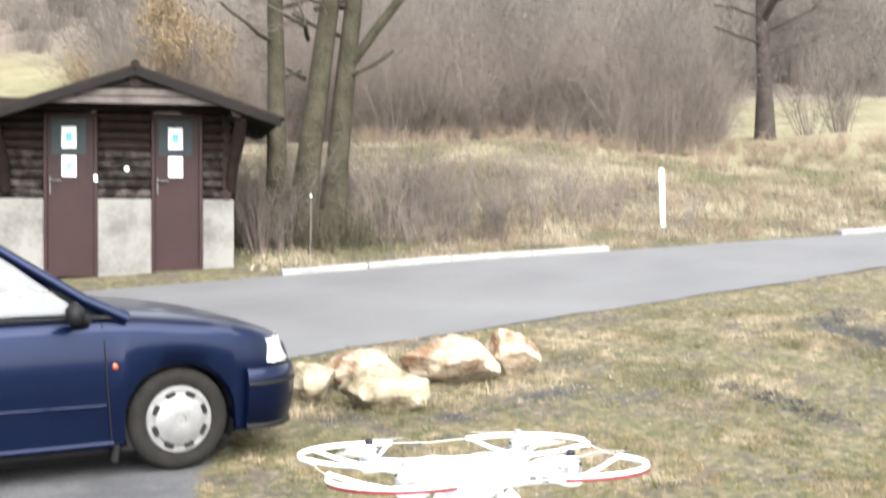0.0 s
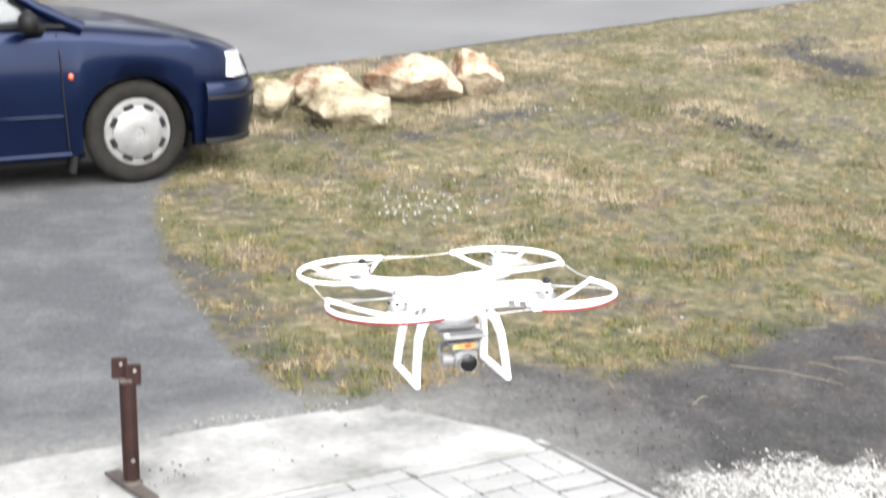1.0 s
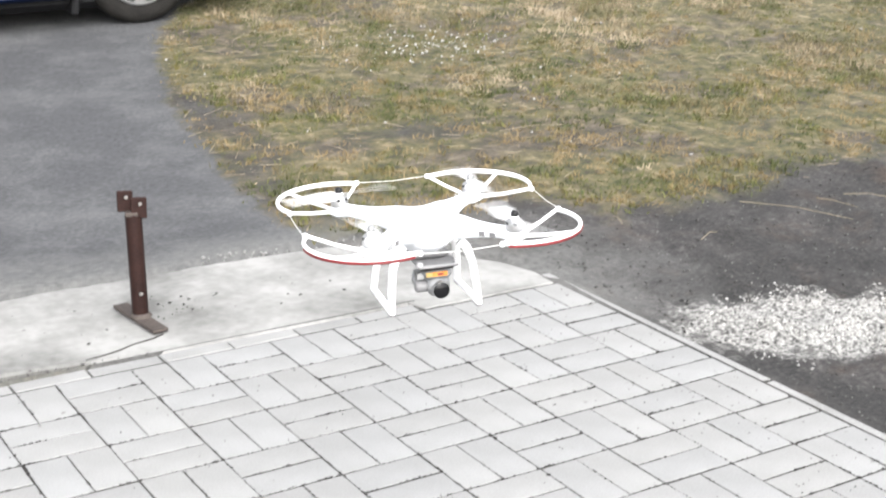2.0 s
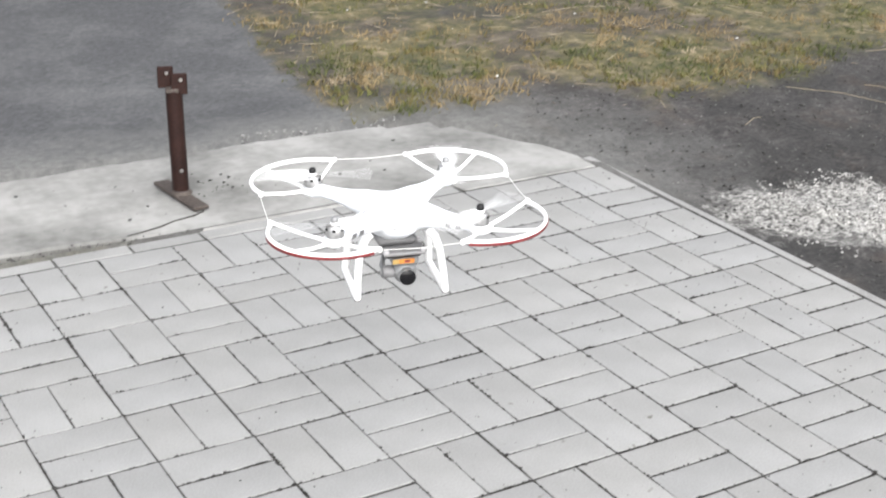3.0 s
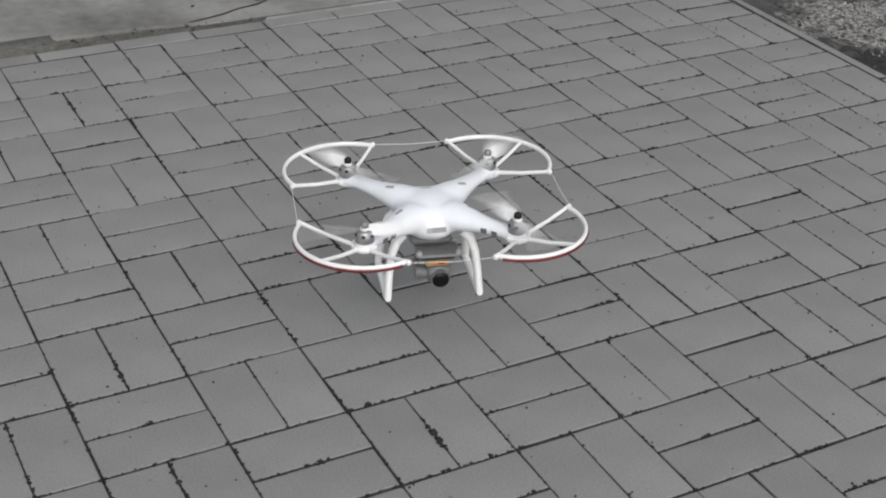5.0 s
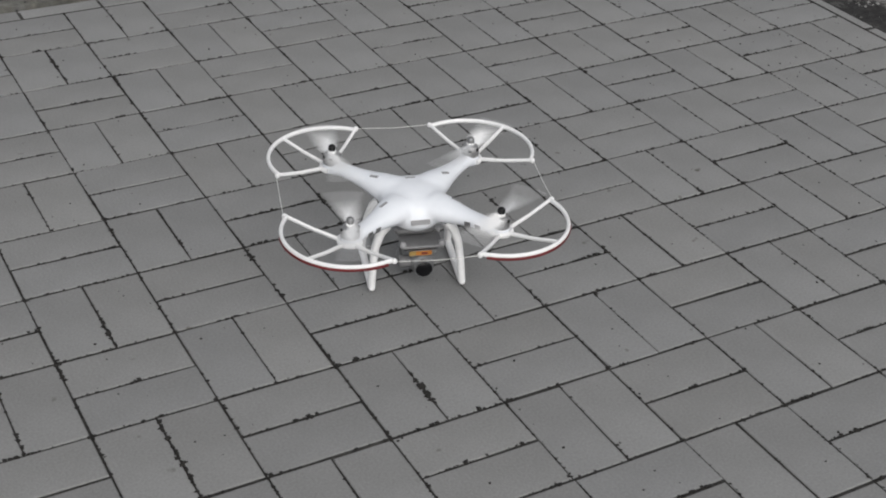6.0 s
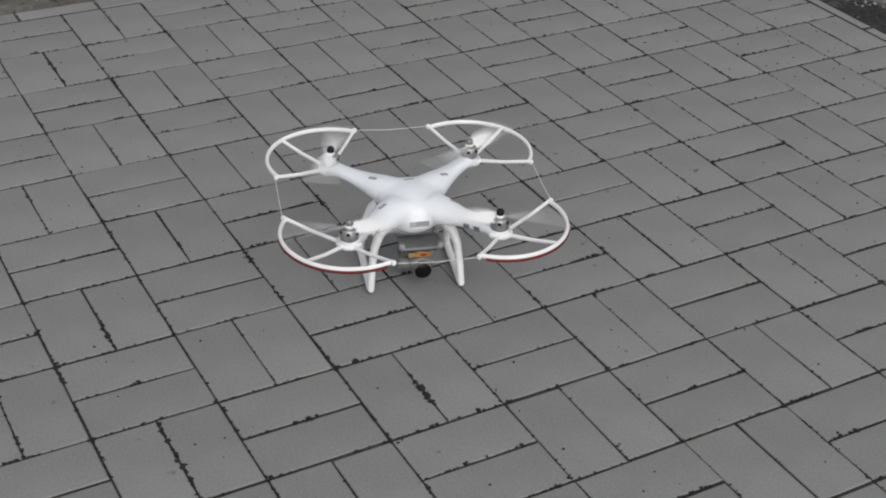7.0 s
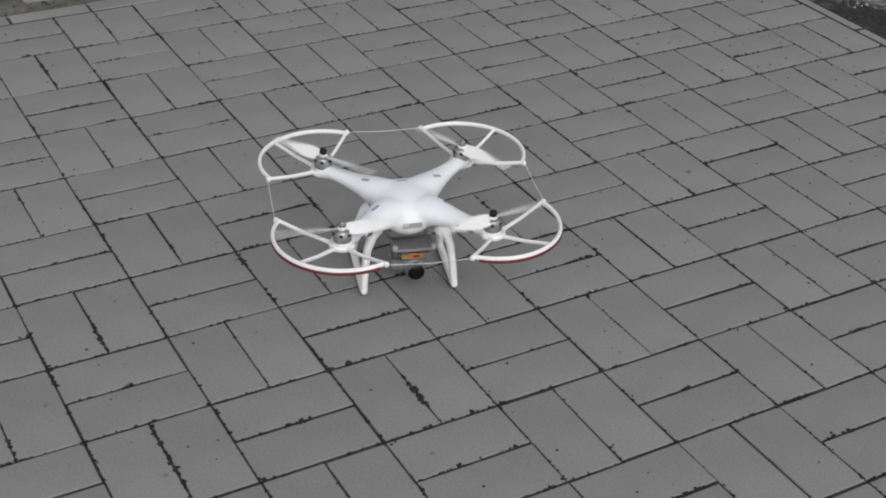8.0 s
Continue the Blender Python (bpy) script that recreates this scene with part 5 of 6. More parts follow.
def build_tree(x, y, height, r, seed, bark, label, lean=(0, 0), depth=5, clear=0.42, side=()):
    rnd = random.Random(seed)
    limbs, twigs = [], []
    base = Vector((0, 0, -0.1))
    grow(rnd, base, Vector((lean[0], lean[1], 1)), height * clear, r, depth, limbs, twigs, 0.035)
    for z, turn, length in side:
        way = Vector((math.cos(radians(turn)), math.sin(radians(turn)), 0.25))
        grow(rnd, Vector((lean[0] * z, lean[1] * z, z)) + way * r * 0.4, way, length, r * 0.2, 4, limbs, twigs, 0.16)
    t = thing("bare_tree", label, "tree", "bare trees", at=pose(x, y, float(lie(x, y))))
    g = Geo()
    for k, (pts, rad) in enumerate(limbs):
        if k == 0:
            rad = [rad[0] * 1.35] + rad[1:]
        g.tube(pts, rad, 9 if rad[0] > 0.06 else 6, caps=False)
    part("trunk", g, bark, t, smooth=60, fix=False)
    if twigs:
        v, f = sticks([q[0] for q in twigs], [q[1] for q in twigs], [q[2] for q in twigs], [max(q[3], 0.004) for q in twigs])
        part("crown", quick_mesh("crown", v, f, TWIG), TWIG, t, "bare twigs")


def spikes(a, b, r):
    """Three-sided pointed twigs from a to b, as arrays of points and faces."""
    way = b - a
    way /= np.maximum(np.linalg.norm(way, axis=1, keepdims=True), 1e-6)
    ref = np.where(np.abs(way[:, 2:3]) > 0.9, [[1.0, 0, 0]], [[0, 0, 1.0]])
    u = np.cross(way, ref)
    u /= np.linalg.norm(u, axis=1, keepdims=True)
    w = np.cross(way, u)
    ring = [a + (u * math.cos(q) + w * math.sin(q)) * r[:, None] for q in (0.0, 2.094, 4.189)]
    i = np.arange(len(a))[:, None] * 4
    return np.stack(ring + [b], 1).reshape(-1, 3), np.concatenate([i + np.array([[k, (k + 1) % 3, 3]]) for k in range(3)])


def shrub_mass(rng, centres, heights, stems, spread, thick, seg_twigs=5, wild=0.20):
    """Many bare shrubs: bent stems from each centre, side twigs on them and finer twigs on those."""
    n = len(centres)
    c = np.repeat(centres, stems, 0)
    hgt = np.repeat(heights, stems) * rng.uniform(0.45, 1.05, n * stems)
    ang, out = rng.uniform(0, 2 * np.pi, n * stems), rng.uniform(0.05, spread, n * stems)
    flat = np.stack([np.cos(ang), np.sin(ang), 0 * ang], 1)
    p0 = c + flat * (0.12 * out * hgt)[:, None]
    p1 = p0 + flat * (0.25 * out * hgt)[:, None] + np.stack([0 * hgt, 0 * hgt, 0.45 * hgt], 1) + rng.normal(0, 0.05, p0.shape) * hgt[:, None]
    p2 = p1 + flat * (0.45 * out * hgt)[:, None] + np.stack([0 * hgt, 0 * hgt, 0.5 * hgt], 1) + rng.normal(0, 0.08, p1.shape) * hgt[:, None]
    r0 = thick * rng.uniform(0.6, 1.3, len(p0))
    A, B, R = [p0, p1], [p0 + (p1 - p0) * 1.5, p2], [r0, r0 * 0.7]
    for _ in range(seg_twigs):
        u = rng.uniform(0.15, 1.0, len(p0))[:, None]
        q = np.where(u < 0.5, p0 + (p1 - p0) * u * 2, p1 + (p2 - p1) * (u * 2 - 1))
        e = q + (rng.normal(0, wild, q.shape) + np.array([0, 0, 0.10])) * hgt[:, None]
        A.append(q)
        B.append(e)
        R.append(r0 * 0.45)
        m = q + (e - q) * rng.uniform(0.3, 0.9, (len(q), 1))
        A.append(m)
        B.append(m + (rng.normal(0, wild * 0.55, q.shape) + np.array([0, 0, 0.04])) * hgt[:, None])
        R.append(r0 * 0.32)
    return spikes(np.concatenate(A), np.concatenate(B), np.concatenate(R))


def centres_of(rng, n, r0, r1, d0, d1, wooded=False):
    """Scattered places; wooded ones keep off the open meadows."""
    r, d = rng.uniform(r0, r1, n), rng.uniform(d0, d1, n)
    while wooded and (bad := (d < wood_line(r, d)) & ((r > 0.19 * d) | (r < -0.235 * d))).any():
        r[bad], d[bad] = rng.uniform(r0, r1, bad.sum()), rng.uniform(d0, d1, bad.sum())
    x, y = EYE0[0] + r * RIGHT[0] + d * AHEAD[0], EYE0[1] + r * RIGHT[1] + d * AHEAD[1]
    return np.stack([x, y, lie(x, y) - 0.05], 1)


def stuff(name, vf, mat, label, category):
    ob = new(name, quick_mesh(name, vf[0], vf[1], mat))
    return tagged(ob, label, category, kind="stuff")


def build_vegetation():
    rng = np.random.default_rng(12)
    for (r, d), h, rad, seed, lean in (((-2.12, 17.6), 11, 0.15, 1, (-0.02, 0.0)), ((-1.90, 17.9), 12, 0.18, 2, (0.05, -0.02)), ((-1.50, 18.1), 11, 0.17, 7, (0.10, -0.05))):
        build_tree(*spot(r, d), h, rad, seed, BARK, "grey bare tree beside the hut", lean, side=((2.1, 40 * seed, 0.7), (2.6, 150 + 50 * seed, 0.9), (3.0, -70 + 30 * seed, 1.0), (3.4, 100 - 40 * seed, 1.1)))
    build_tree(*spot(7.1, 30.5), 11, 0.19, 21, BARK_DARK, "dark bare tree by the meadow", (0.0, 0.0), 5, 0.5, ((1.8, -30, 0.9), (2.1, 150, 1.1), (2.4, -50, 1.2), (2.7, 135, 1.1), (3.0, -20, 1.3), (3.3, 160, 1.2)))
    # single shrubs on the bank
    for k, ((r, d), h, n) in enumerate((((-0.75, 18.4), 1.7, 34), ((-0.25, 18.9), 1.5, 26), ((1.75, 19.6), 1.25, 30), ((-2.9, 18.2), 1.8, 40), ((-2.3, 17.2), 1.4, 34))):
        x, y = spot(r, d)
        vf = shrub_mass(rng, np.array([[x, y, float(lie(x, y)) - 0.05]]), np.array([h]), n, 0.9, 0.008)
        tagged(new("bare_shrub", quick_mesh("bare_shrub", *vf, TWIG)), "leafless brown shrub on the bank", "shrub", "bare shrubs")
    stuff("thicket", shrub_mass(rng, centres_of(rng, 330, -8, 7.5, 26, 36, True), rng.uniform(0.9, 3.2, 330), 25, 1.3, 0.0055, 11, 0.28), TWIG, "dense leafless thicket behind the bank", "thicket")
    stuff("dark_scrub", shrub_mass(rng, np.concatenate([centres_of(rng, 24, -3.5, -1.9, 16.9, 18.4), centres_of(rng, 10, -1.6, -0.2, 17.8, 19.0)]), rng.uniform(0.7, 1.6, 34), 14, 0.8, 0.006, 6, 0.22), TWIG, "dark tangled scrub between the hut and the trees", "scrub")
    stuff("low_scrub", shrub_mass(rng, np.concatenate([centres_of(rng, 150, -3.3, 0.8, 17.6, 21), centres_of(rng, 45, 0.5, 3.4, 18.6, 22)]), rng.uniform(0.3, 1.0, 195), 14, 0.9, 0.005, 4), TWIG, "low brown scrub under the trees", "scrub")
    stuff("far_wood", shrub_mass(rng, centres_of(rng, 380, -32, 32, 38, 86, True), rng.uniform(3, 8.5, 380), 18, 1.0, 0.02, 12, 0.24), TWIG_FAR, "leafless wood on the hill, haze put into its twig colour", "wood")
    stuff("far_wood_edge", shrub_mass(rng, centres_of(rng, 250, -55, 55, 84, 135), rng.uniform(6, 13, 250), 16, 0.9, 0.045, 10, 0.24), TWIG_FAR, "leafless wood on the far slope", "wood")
    stuff("bracken", shrub_mass(rng, centres_of(rng, 420, -2.0, 10.5, 24.2, 28.5), rng.uniform(0.15, 0.5, 420), 12, 1.0, 0.006, 5), BRACKEN, "rusty dead bracken at the thicket's foot", "bracken")
    c = centres_of(rng, 300, -0.8, 7.5, 17.2, 22.5)
    c = c[c[:, 1] > np.interp(c[:, 0], [p[0] for p in ROAD_FAR], [p[1] for p in ROAD_FAR]) + 0.35]
    stuff("bank_bracken", shrub_mass(rng, c, rng.uniform(0.10, 0.32, len(c)), 12, 1.2, 0.006, 4, 0.25), BRACKEN, "flattened brown bracken on the roadside bank", "bracken")
    for (r, d), h in (((6.0, 30.0), 2.2), ((8.3, 31.5), 2.6), ((9.4, 33.0), 2.4), ((10.4, 36.0), 2.8), ((5.3, 29.0), 2.4)):
        x, y = spot(r, d)
        vf = shrub_mass(rng, np.array([[x, y, float(lie(x, y)) - 0.05]]), np.array([h]), 26, 0.9, 0.010, 8, 0.22)
        tagged(new("bare_shrub", quick_mesh("bare_shrub", *vf, TWIG)), "leafless shrub at the edge of the meadow", "shrub", "bare shrubs")
    # ochre bush behind the hut
    for (r, d), h, n in (((-5.55, 27.2), 3.0, 16), ((-4.9, 27.6), 2.3, 8), ((-9.0, 34.5), 2.6, 10)):
        x, y = spot(r, d)
        z = float(lie(x, y))
        stems = shrub_mass(rng, np.array([[x, y, z - 0.05]]), np.array([h]), 12, 0.5, 0.010, 6, 0.18)
        shrub = tagged(new("ochre_shrub", quick_mesh("ochre_shrub", *stems, TWIG)), "ochre shrub holding its dry leaves behind the hut", "shrub", "ochre shrubs")
        c = np.array([x, y, z]) + np.stack([rng.normal(0, 0.42, n), rng.normal(0, 0.42, n), rng.uniform(0.35, 1.05, n) * h], 1)
        p = np.repeat(c, 420, 0)
        p = p + rng.normal(0, 0.19, p.shape)
        a, b = rng.normal(0, 0.020, p.shape), rng.normal(0, 0.014, p.shape)
        i = np.arange(len(p))[:, None] * 4
        leaf = quick_mesh("leaves", np.stack([p - a, p + b, p + a, p - b], 1).reshape(-1, 3), i + np.array([[0, 1, 2, 3]]), OCHRE)
        tagged(part("leaves", leaf, OCHRE, shrub, "dry ochre leaves"), kind="stuff")
    # moss and ivy at the trees' feet
    stuff("ivy", shrub_mass(rng, centres_of(rng, 110, -3.2, -0.6, 17.2, 18.6), rng.uniform(0.15, 0.75, 110), 12, 0.9, 0.007, 6), IVY, "mossy green growth at the trees' feet", "ivy")


def blade_material(name, stops, patch=0.9):
    m = bpy.data.materials.new(name)
    m.use_nodes = True
    n, l = m.node_tree.nodes, m.node_tree.links
    geo, b = n.new("ShaderNodeNewGeometry"), n["Principled BSDF"]
    t = n.new("ShaderNodeTexNoise")
    t.inputs["Scale"].default_value, t.inputs["Detail"].default_value = patch, 4
    l.new(geo.outputs["Position"], t.inputs["Vector"])
    wide = n.new("ShaderNodeMapRange")
    wide.inputs["From Min"].default_value, wide.inputs["From Max"].default_value = 0.41, 0.60
    l.new(t.outputs["Fac"], wide.inputs["Value"])
    mix = n.new("ShaderNodeMath")
    mix.operation = "MULTIPLY_ADD"
    l.new(geo.outputs["Random Per Island"], mix.inputs[0])
    mix.inputs[1].default_value = 0.26
    l.new(wide.outputs["Result"], mix.inputs[2])
    r = n.new("ShaderNodeValToRGB")
    while len(r.color_ramp.elements) < len(stops):
        r.color_ramp.elements.new(0.5)
    for e, (p, c) in zip(r.color_ramp.elements, stops):
        e.position, e.color = p, (*c, 1)
    l.new(mix.outputs["Value"], r.inputs["Fac"])
    l.new(r.outputs["Color"], b.inputs["Base Color"])
    b.inputs["Roughness"].default_value = 0.75
    return m


def blades(rng, x, y, length, width, lean):
    """Bent grass blades, three triangles each."""
    n = len(x)
    z = height_at(x, y) - 0.003
    base = np.stack([x, y, z], 1)
    a = rng.uniform(0, 2 * np.pi, n)
    side = np.stack([np.cos(a), np.sin(a), 0 * a], 1) * (width / 2)[:, None]
    b = rng.uniform(0, 2 * np.pi, n)
    tilt = np.stack([np.cos(b), np.sin(b), 0 * b], 1) * (lean * length)[:, None]
    up = np.stack([0 * a, 0 * a, length * np.sqrt(np.maximum(1 - lean**2, 0.05))], 1)
    mid, tip = base + tilt * 0.35 + up * 0.6, base + tilt + up
    v = np.stack([base - side, base + side, mid - side * 0.7, mid + side * 0.7, tip], 1).reshape(-1, 3)
    i = np.arange(n)[:, None] * 5
    f = np.concatenate([i + np.array([[0, 1, 3]]), i + np.array([[0, 3, 2]]), i + np.array([[2, 3, 4]])])
    return v, f


def build_grass():
    rng = np.random.default_rng(31)
    lawn = blade_material("lawn_blades", [(0.10, (0.036, 0.046, 0.008)), (0.45, (0.076, 0.079, 0.015)), (0.75, (0.104, 0.079, 0.026)), (1.0, (0.170, 0.124, 0.060))], 4.0)
    dry = blade_material("dry_blades", [(0.15, (0.070, 0.068, 0.026)), (0.55, (0.155, 0.122, 0.072)), (1.0, (0.28, 0.228, 0.156))], 1.4)
    bank = blade_material("bank_blades", [(0.2, (0.075, 0.074, 0.034)), (0.5, (0.130, 0.100, 0.066)), (0.75, (0.19, 0.158, 0.108)), (1.0, (0.25, 0.215, 0.155))], 0.7)
    n = 230000
    x, y = rng.uniform(1.0, 11.5, n), rng.uniform(1.95, 8.66, n)
    patch = np.array([noise.fractal(Vector((p * 1.1, q * 1.1, 3.0)), 0.8, 2.0, 3) for p, q in zip(x, y)])
    clump = np.array([noise.fractal(Vector((p * 5.5, q * 5.5, 9.0)), 0.9, 2.0, 2) for p, q in zip(x, y)])
    fringe = rng.normal(0, 0.04, n) + 0.06 * patch
    drive, soil = edge_distance(x, y, DRIVE), dirt_of(x, y)
    keep = (drive < fringe - 0.02) & (soil < fringe + 0.02) & (edge_distance(x, y, SLAB) < -0.02) & (rng.uniform(0, 1, n) < 0.44 + 0.3 * patch + 2.3 * clump)
    r, d = across(x, y)
    keep &= (np.abs(r) < 0.36 * d + 0.4)
    x, y, patch, clump = x[keep], y[keep], patch[keep], clump[keep]
    size = (0.008 + 0.018 * rng.random(len(x)) ** 3) * (1 + 0.8 * np.maximum(patch, -0.4) + 1.3 * np.maximum(clump, -0.35))
    # longer tufts along the soil's edge
    edge = np.exp(-((dirt_of(x, y) + 0.08) / 0.10) ** 2)
    size *= 1 + 0.3 * edge * (rng.random(len(x)) < 0.5)
    pale = rng.random(len(x)) < np.clip((across(x, y)[1] - 7.0) / 3.5 + 1.2 * patch, 0.02, 0.85)
    for name, k, mat, label in (("lawn_grass", ~pale, lawn, "short winter lawn grass, green and straw mixed"), ("dead_grass", pale, dry, "dead straw-coloured grass among the green")):
        stuff(name, blades(rng, x[k], y[k], size[k], 0.004 + 0.003 * rng.random(k.sum()), rng.uniform(0.3, 0.95, k.sum())), mat, label, "grass")
    # tufts: blades that spread from one root
    n = 15000
    r, d = rng.uniform(-0.36, 0.36, n), 3.8 + 9.2 * rng.random(n) ** 0.8
    x, y = EYE0[0] + r * d * RIGHT[0] + d * AHEAD[0], EYE0[1] + r * d * RIGHT[1] + d * AHEAD[1]
    patch = np.array([noise.fractal(Vector((p * 1.1, q * 1.1, 3.0)), 0.8, 2.0, 3) for p, q in zip(x, y)])
    k = (x > 1.0) & (y < 8.74) & (edge_distance(x, y, DRIVE) < -0.02) & (dirt_of(x, y) < 0.03) & (edge_distance(x, y, SLAB) < -0.03) & (rng.random(n) < 0.50 + 1.3 * patch)
    x, y, patch = x[k], y[k], patch[k]
    straw = rng.random(len(x)) < np.clip((across(x, y)[1] - 7.3) / 4 + 1.2 * patch + 0.05 + 0.4 * step(0.8, 2.2, across(x, y)[0]) * step(8.4, 9.6, across(x, y)[1]), 0.03, 0.85)
    tall = (0.017 + 0.028 * rng.random(len(x)) ** 2) * (0.8 + 0.35 * step(5.0, 8.0, across(x, y)[1])) * (1 + 0.5 * patch + 0.15 * np.exp(-((dirt_of(x, y) + 0.08) / 0.10) ** 2))
    for name, k, mat, label in (("grass_tufts", ~straw, lawn, "low green and brown grass tufts"), ("straw_tufts", straw, dry, "matted tufts of dead straw-coloured grass")):
        m = 20
        bx, by = np.repeat(x[k], m), np.repeat(y[k], m)
        spread = np.repeat(tall[k], m) * 0.7
        bx, by = bx + rng.normal(0, 1, len(bx)) * spread, by + rng.normal(0, 1, len(by)) * spread
        ok = (edge_distance(bx, by, SLAB) < 0.0)
        bx, by, ln = bx[ok], by[ok], (np.repeat(tall[k], m) * rng.uniform(0.6, 1.3, len(ok)))[ok]
        stuff(name, blades(rng, bx, by, ln, 0.0032 + 0.0028 * rng.random(len(bx)), rng.uniform(0.45, 0.97, len(bx))), mat, label, "grass")
    # straws lying about
    n = 9000
    x, y = rng.uniform(1.1, 11, n), rng.uniform(2.0, 8.6, n)
    k = (edge_distance(x, y, DRIVE) < 0.02) & (edge_distance(x, y, SLAB) < -0.03) & (rng.random(n) < step(4.0, 8.0, across(x, y)[1]) + 0.15)
    x, y = x[k], y[k]
    a, ln = rng.uniform(0, np.pi, len(x)), 0.02 + 0.08 * rng.random(len(x)) ** 3
    p = np.stack([x, y, height_at(x, y) + rng.uniform(0.004, 0.016, len(x))], 1)
    w = np.stack([np.cos(a) * ln, np.sin(a) * ln, rng.normal(0, 0.12, len(x)) * ln], 1)
    stuff("lawn_litter", sticks(p - w / 2, p + w / 2, 0.0004 + 0.00024 * across(x, y)[1], 0.0003 + 0.00014 * across(x, y)[1]), STRAW, "pale straws strewn over the lawn", "straw")
    # long dry grass on the bank beyond the lane
    n = 60000
    r, d = rng.uniform(-3.5, 8.5, n), rng.uniform(16, 25, n)
    x, y = EYE0[0] + r * RIGHT[0] + d * AHEAD[0], EYE0[1] + r * RIGHT[1] + d * AHEAD[1]
    keep = (y > np.interp(x, [p[0] for p in ROAD_FAR], [p[1] for p in ROAD_FAR]) + 0.15) & ((r > -2.3) | (d > 17))
    x, y, d = x[keep], y[keep], d[keep]
    stuff("bank_grass", blades(rng, x, y, rng.uniform(0.04, 0.15, len(x)), 0.006 + 0.005 * rng.random(len(x)), rng.uniform(0.3, 0.95, len(x))), bank, "long dry grass on the roadside bank", "grass")
    # tufts round the boulders
    tufts = [(3.35, 6.6), (3.7, 6.42), (4.1, 6.55), (4.6, 6.75), (5.2, 6.9), (3.1, 6.95)]
    x = np.concatenate([rng.normal(a, 0.15, 70) for a, _ in tufts])
    y = np.concatenate([rng.normal(b, 0.07, 70) for _, b in tufts])
    stuff("dry_tufts", blades(rng, x, y, rng.uniform(0.04, 0.14, len(x)), 0.005 + 0 * x, rng.uniform(0.2, 0.9, len(x))), dry, "dry grass tufts round the boulders", "grass")


def chips(rng, x, y, size, lift=0.0, on_ground=True):
    """Small broken stones: squashed, turned octahedra."""
    n = len(x)
    z = (height_at(x, y) if on_ground else lie(x, y)) + lift
    c = np.stack([x, y, z + size * 0.2], 1)
    axes = np.array([[1, 0, 0], [-1, 0, 0], [0, 1, 0], [0, -1, 0], [0, 0, 0.6], [0, 0, -0.6]], float)
    a = rng.uniform(0, 2 * np.pi, n)
    rot = np.stack([np.stack([np.cos(a), -np.sin(a), 0 * a], 1), np.stack([np.sin(a), np.cos(a), 0 * a], 1), np.stack([0 * a, 0 * a, 1 + 0 * a], 1)], 1)
    q = axes[None] * rng.uniform(0.6, 1.2, (n, 6, 1)) + rng.normal(0, 0.15, (n, 6, 3))
    v = (c[:, None] + np.einsum("nij,nkj->nki", rot, q) * (size / 2)[:, None, None]).reshape(-1, 3)
    i = np.arange(n)[:, None] * 6
    f = np.concatenate([i + np.array([t]) for t in ((0, 2, 4), (2, 1, 4), (1, 3, 4), (3, 0, 4), (2, 0, 5), (1, 2, 5), (3, 1, 5), (0, 3, 5))])
    return v, f


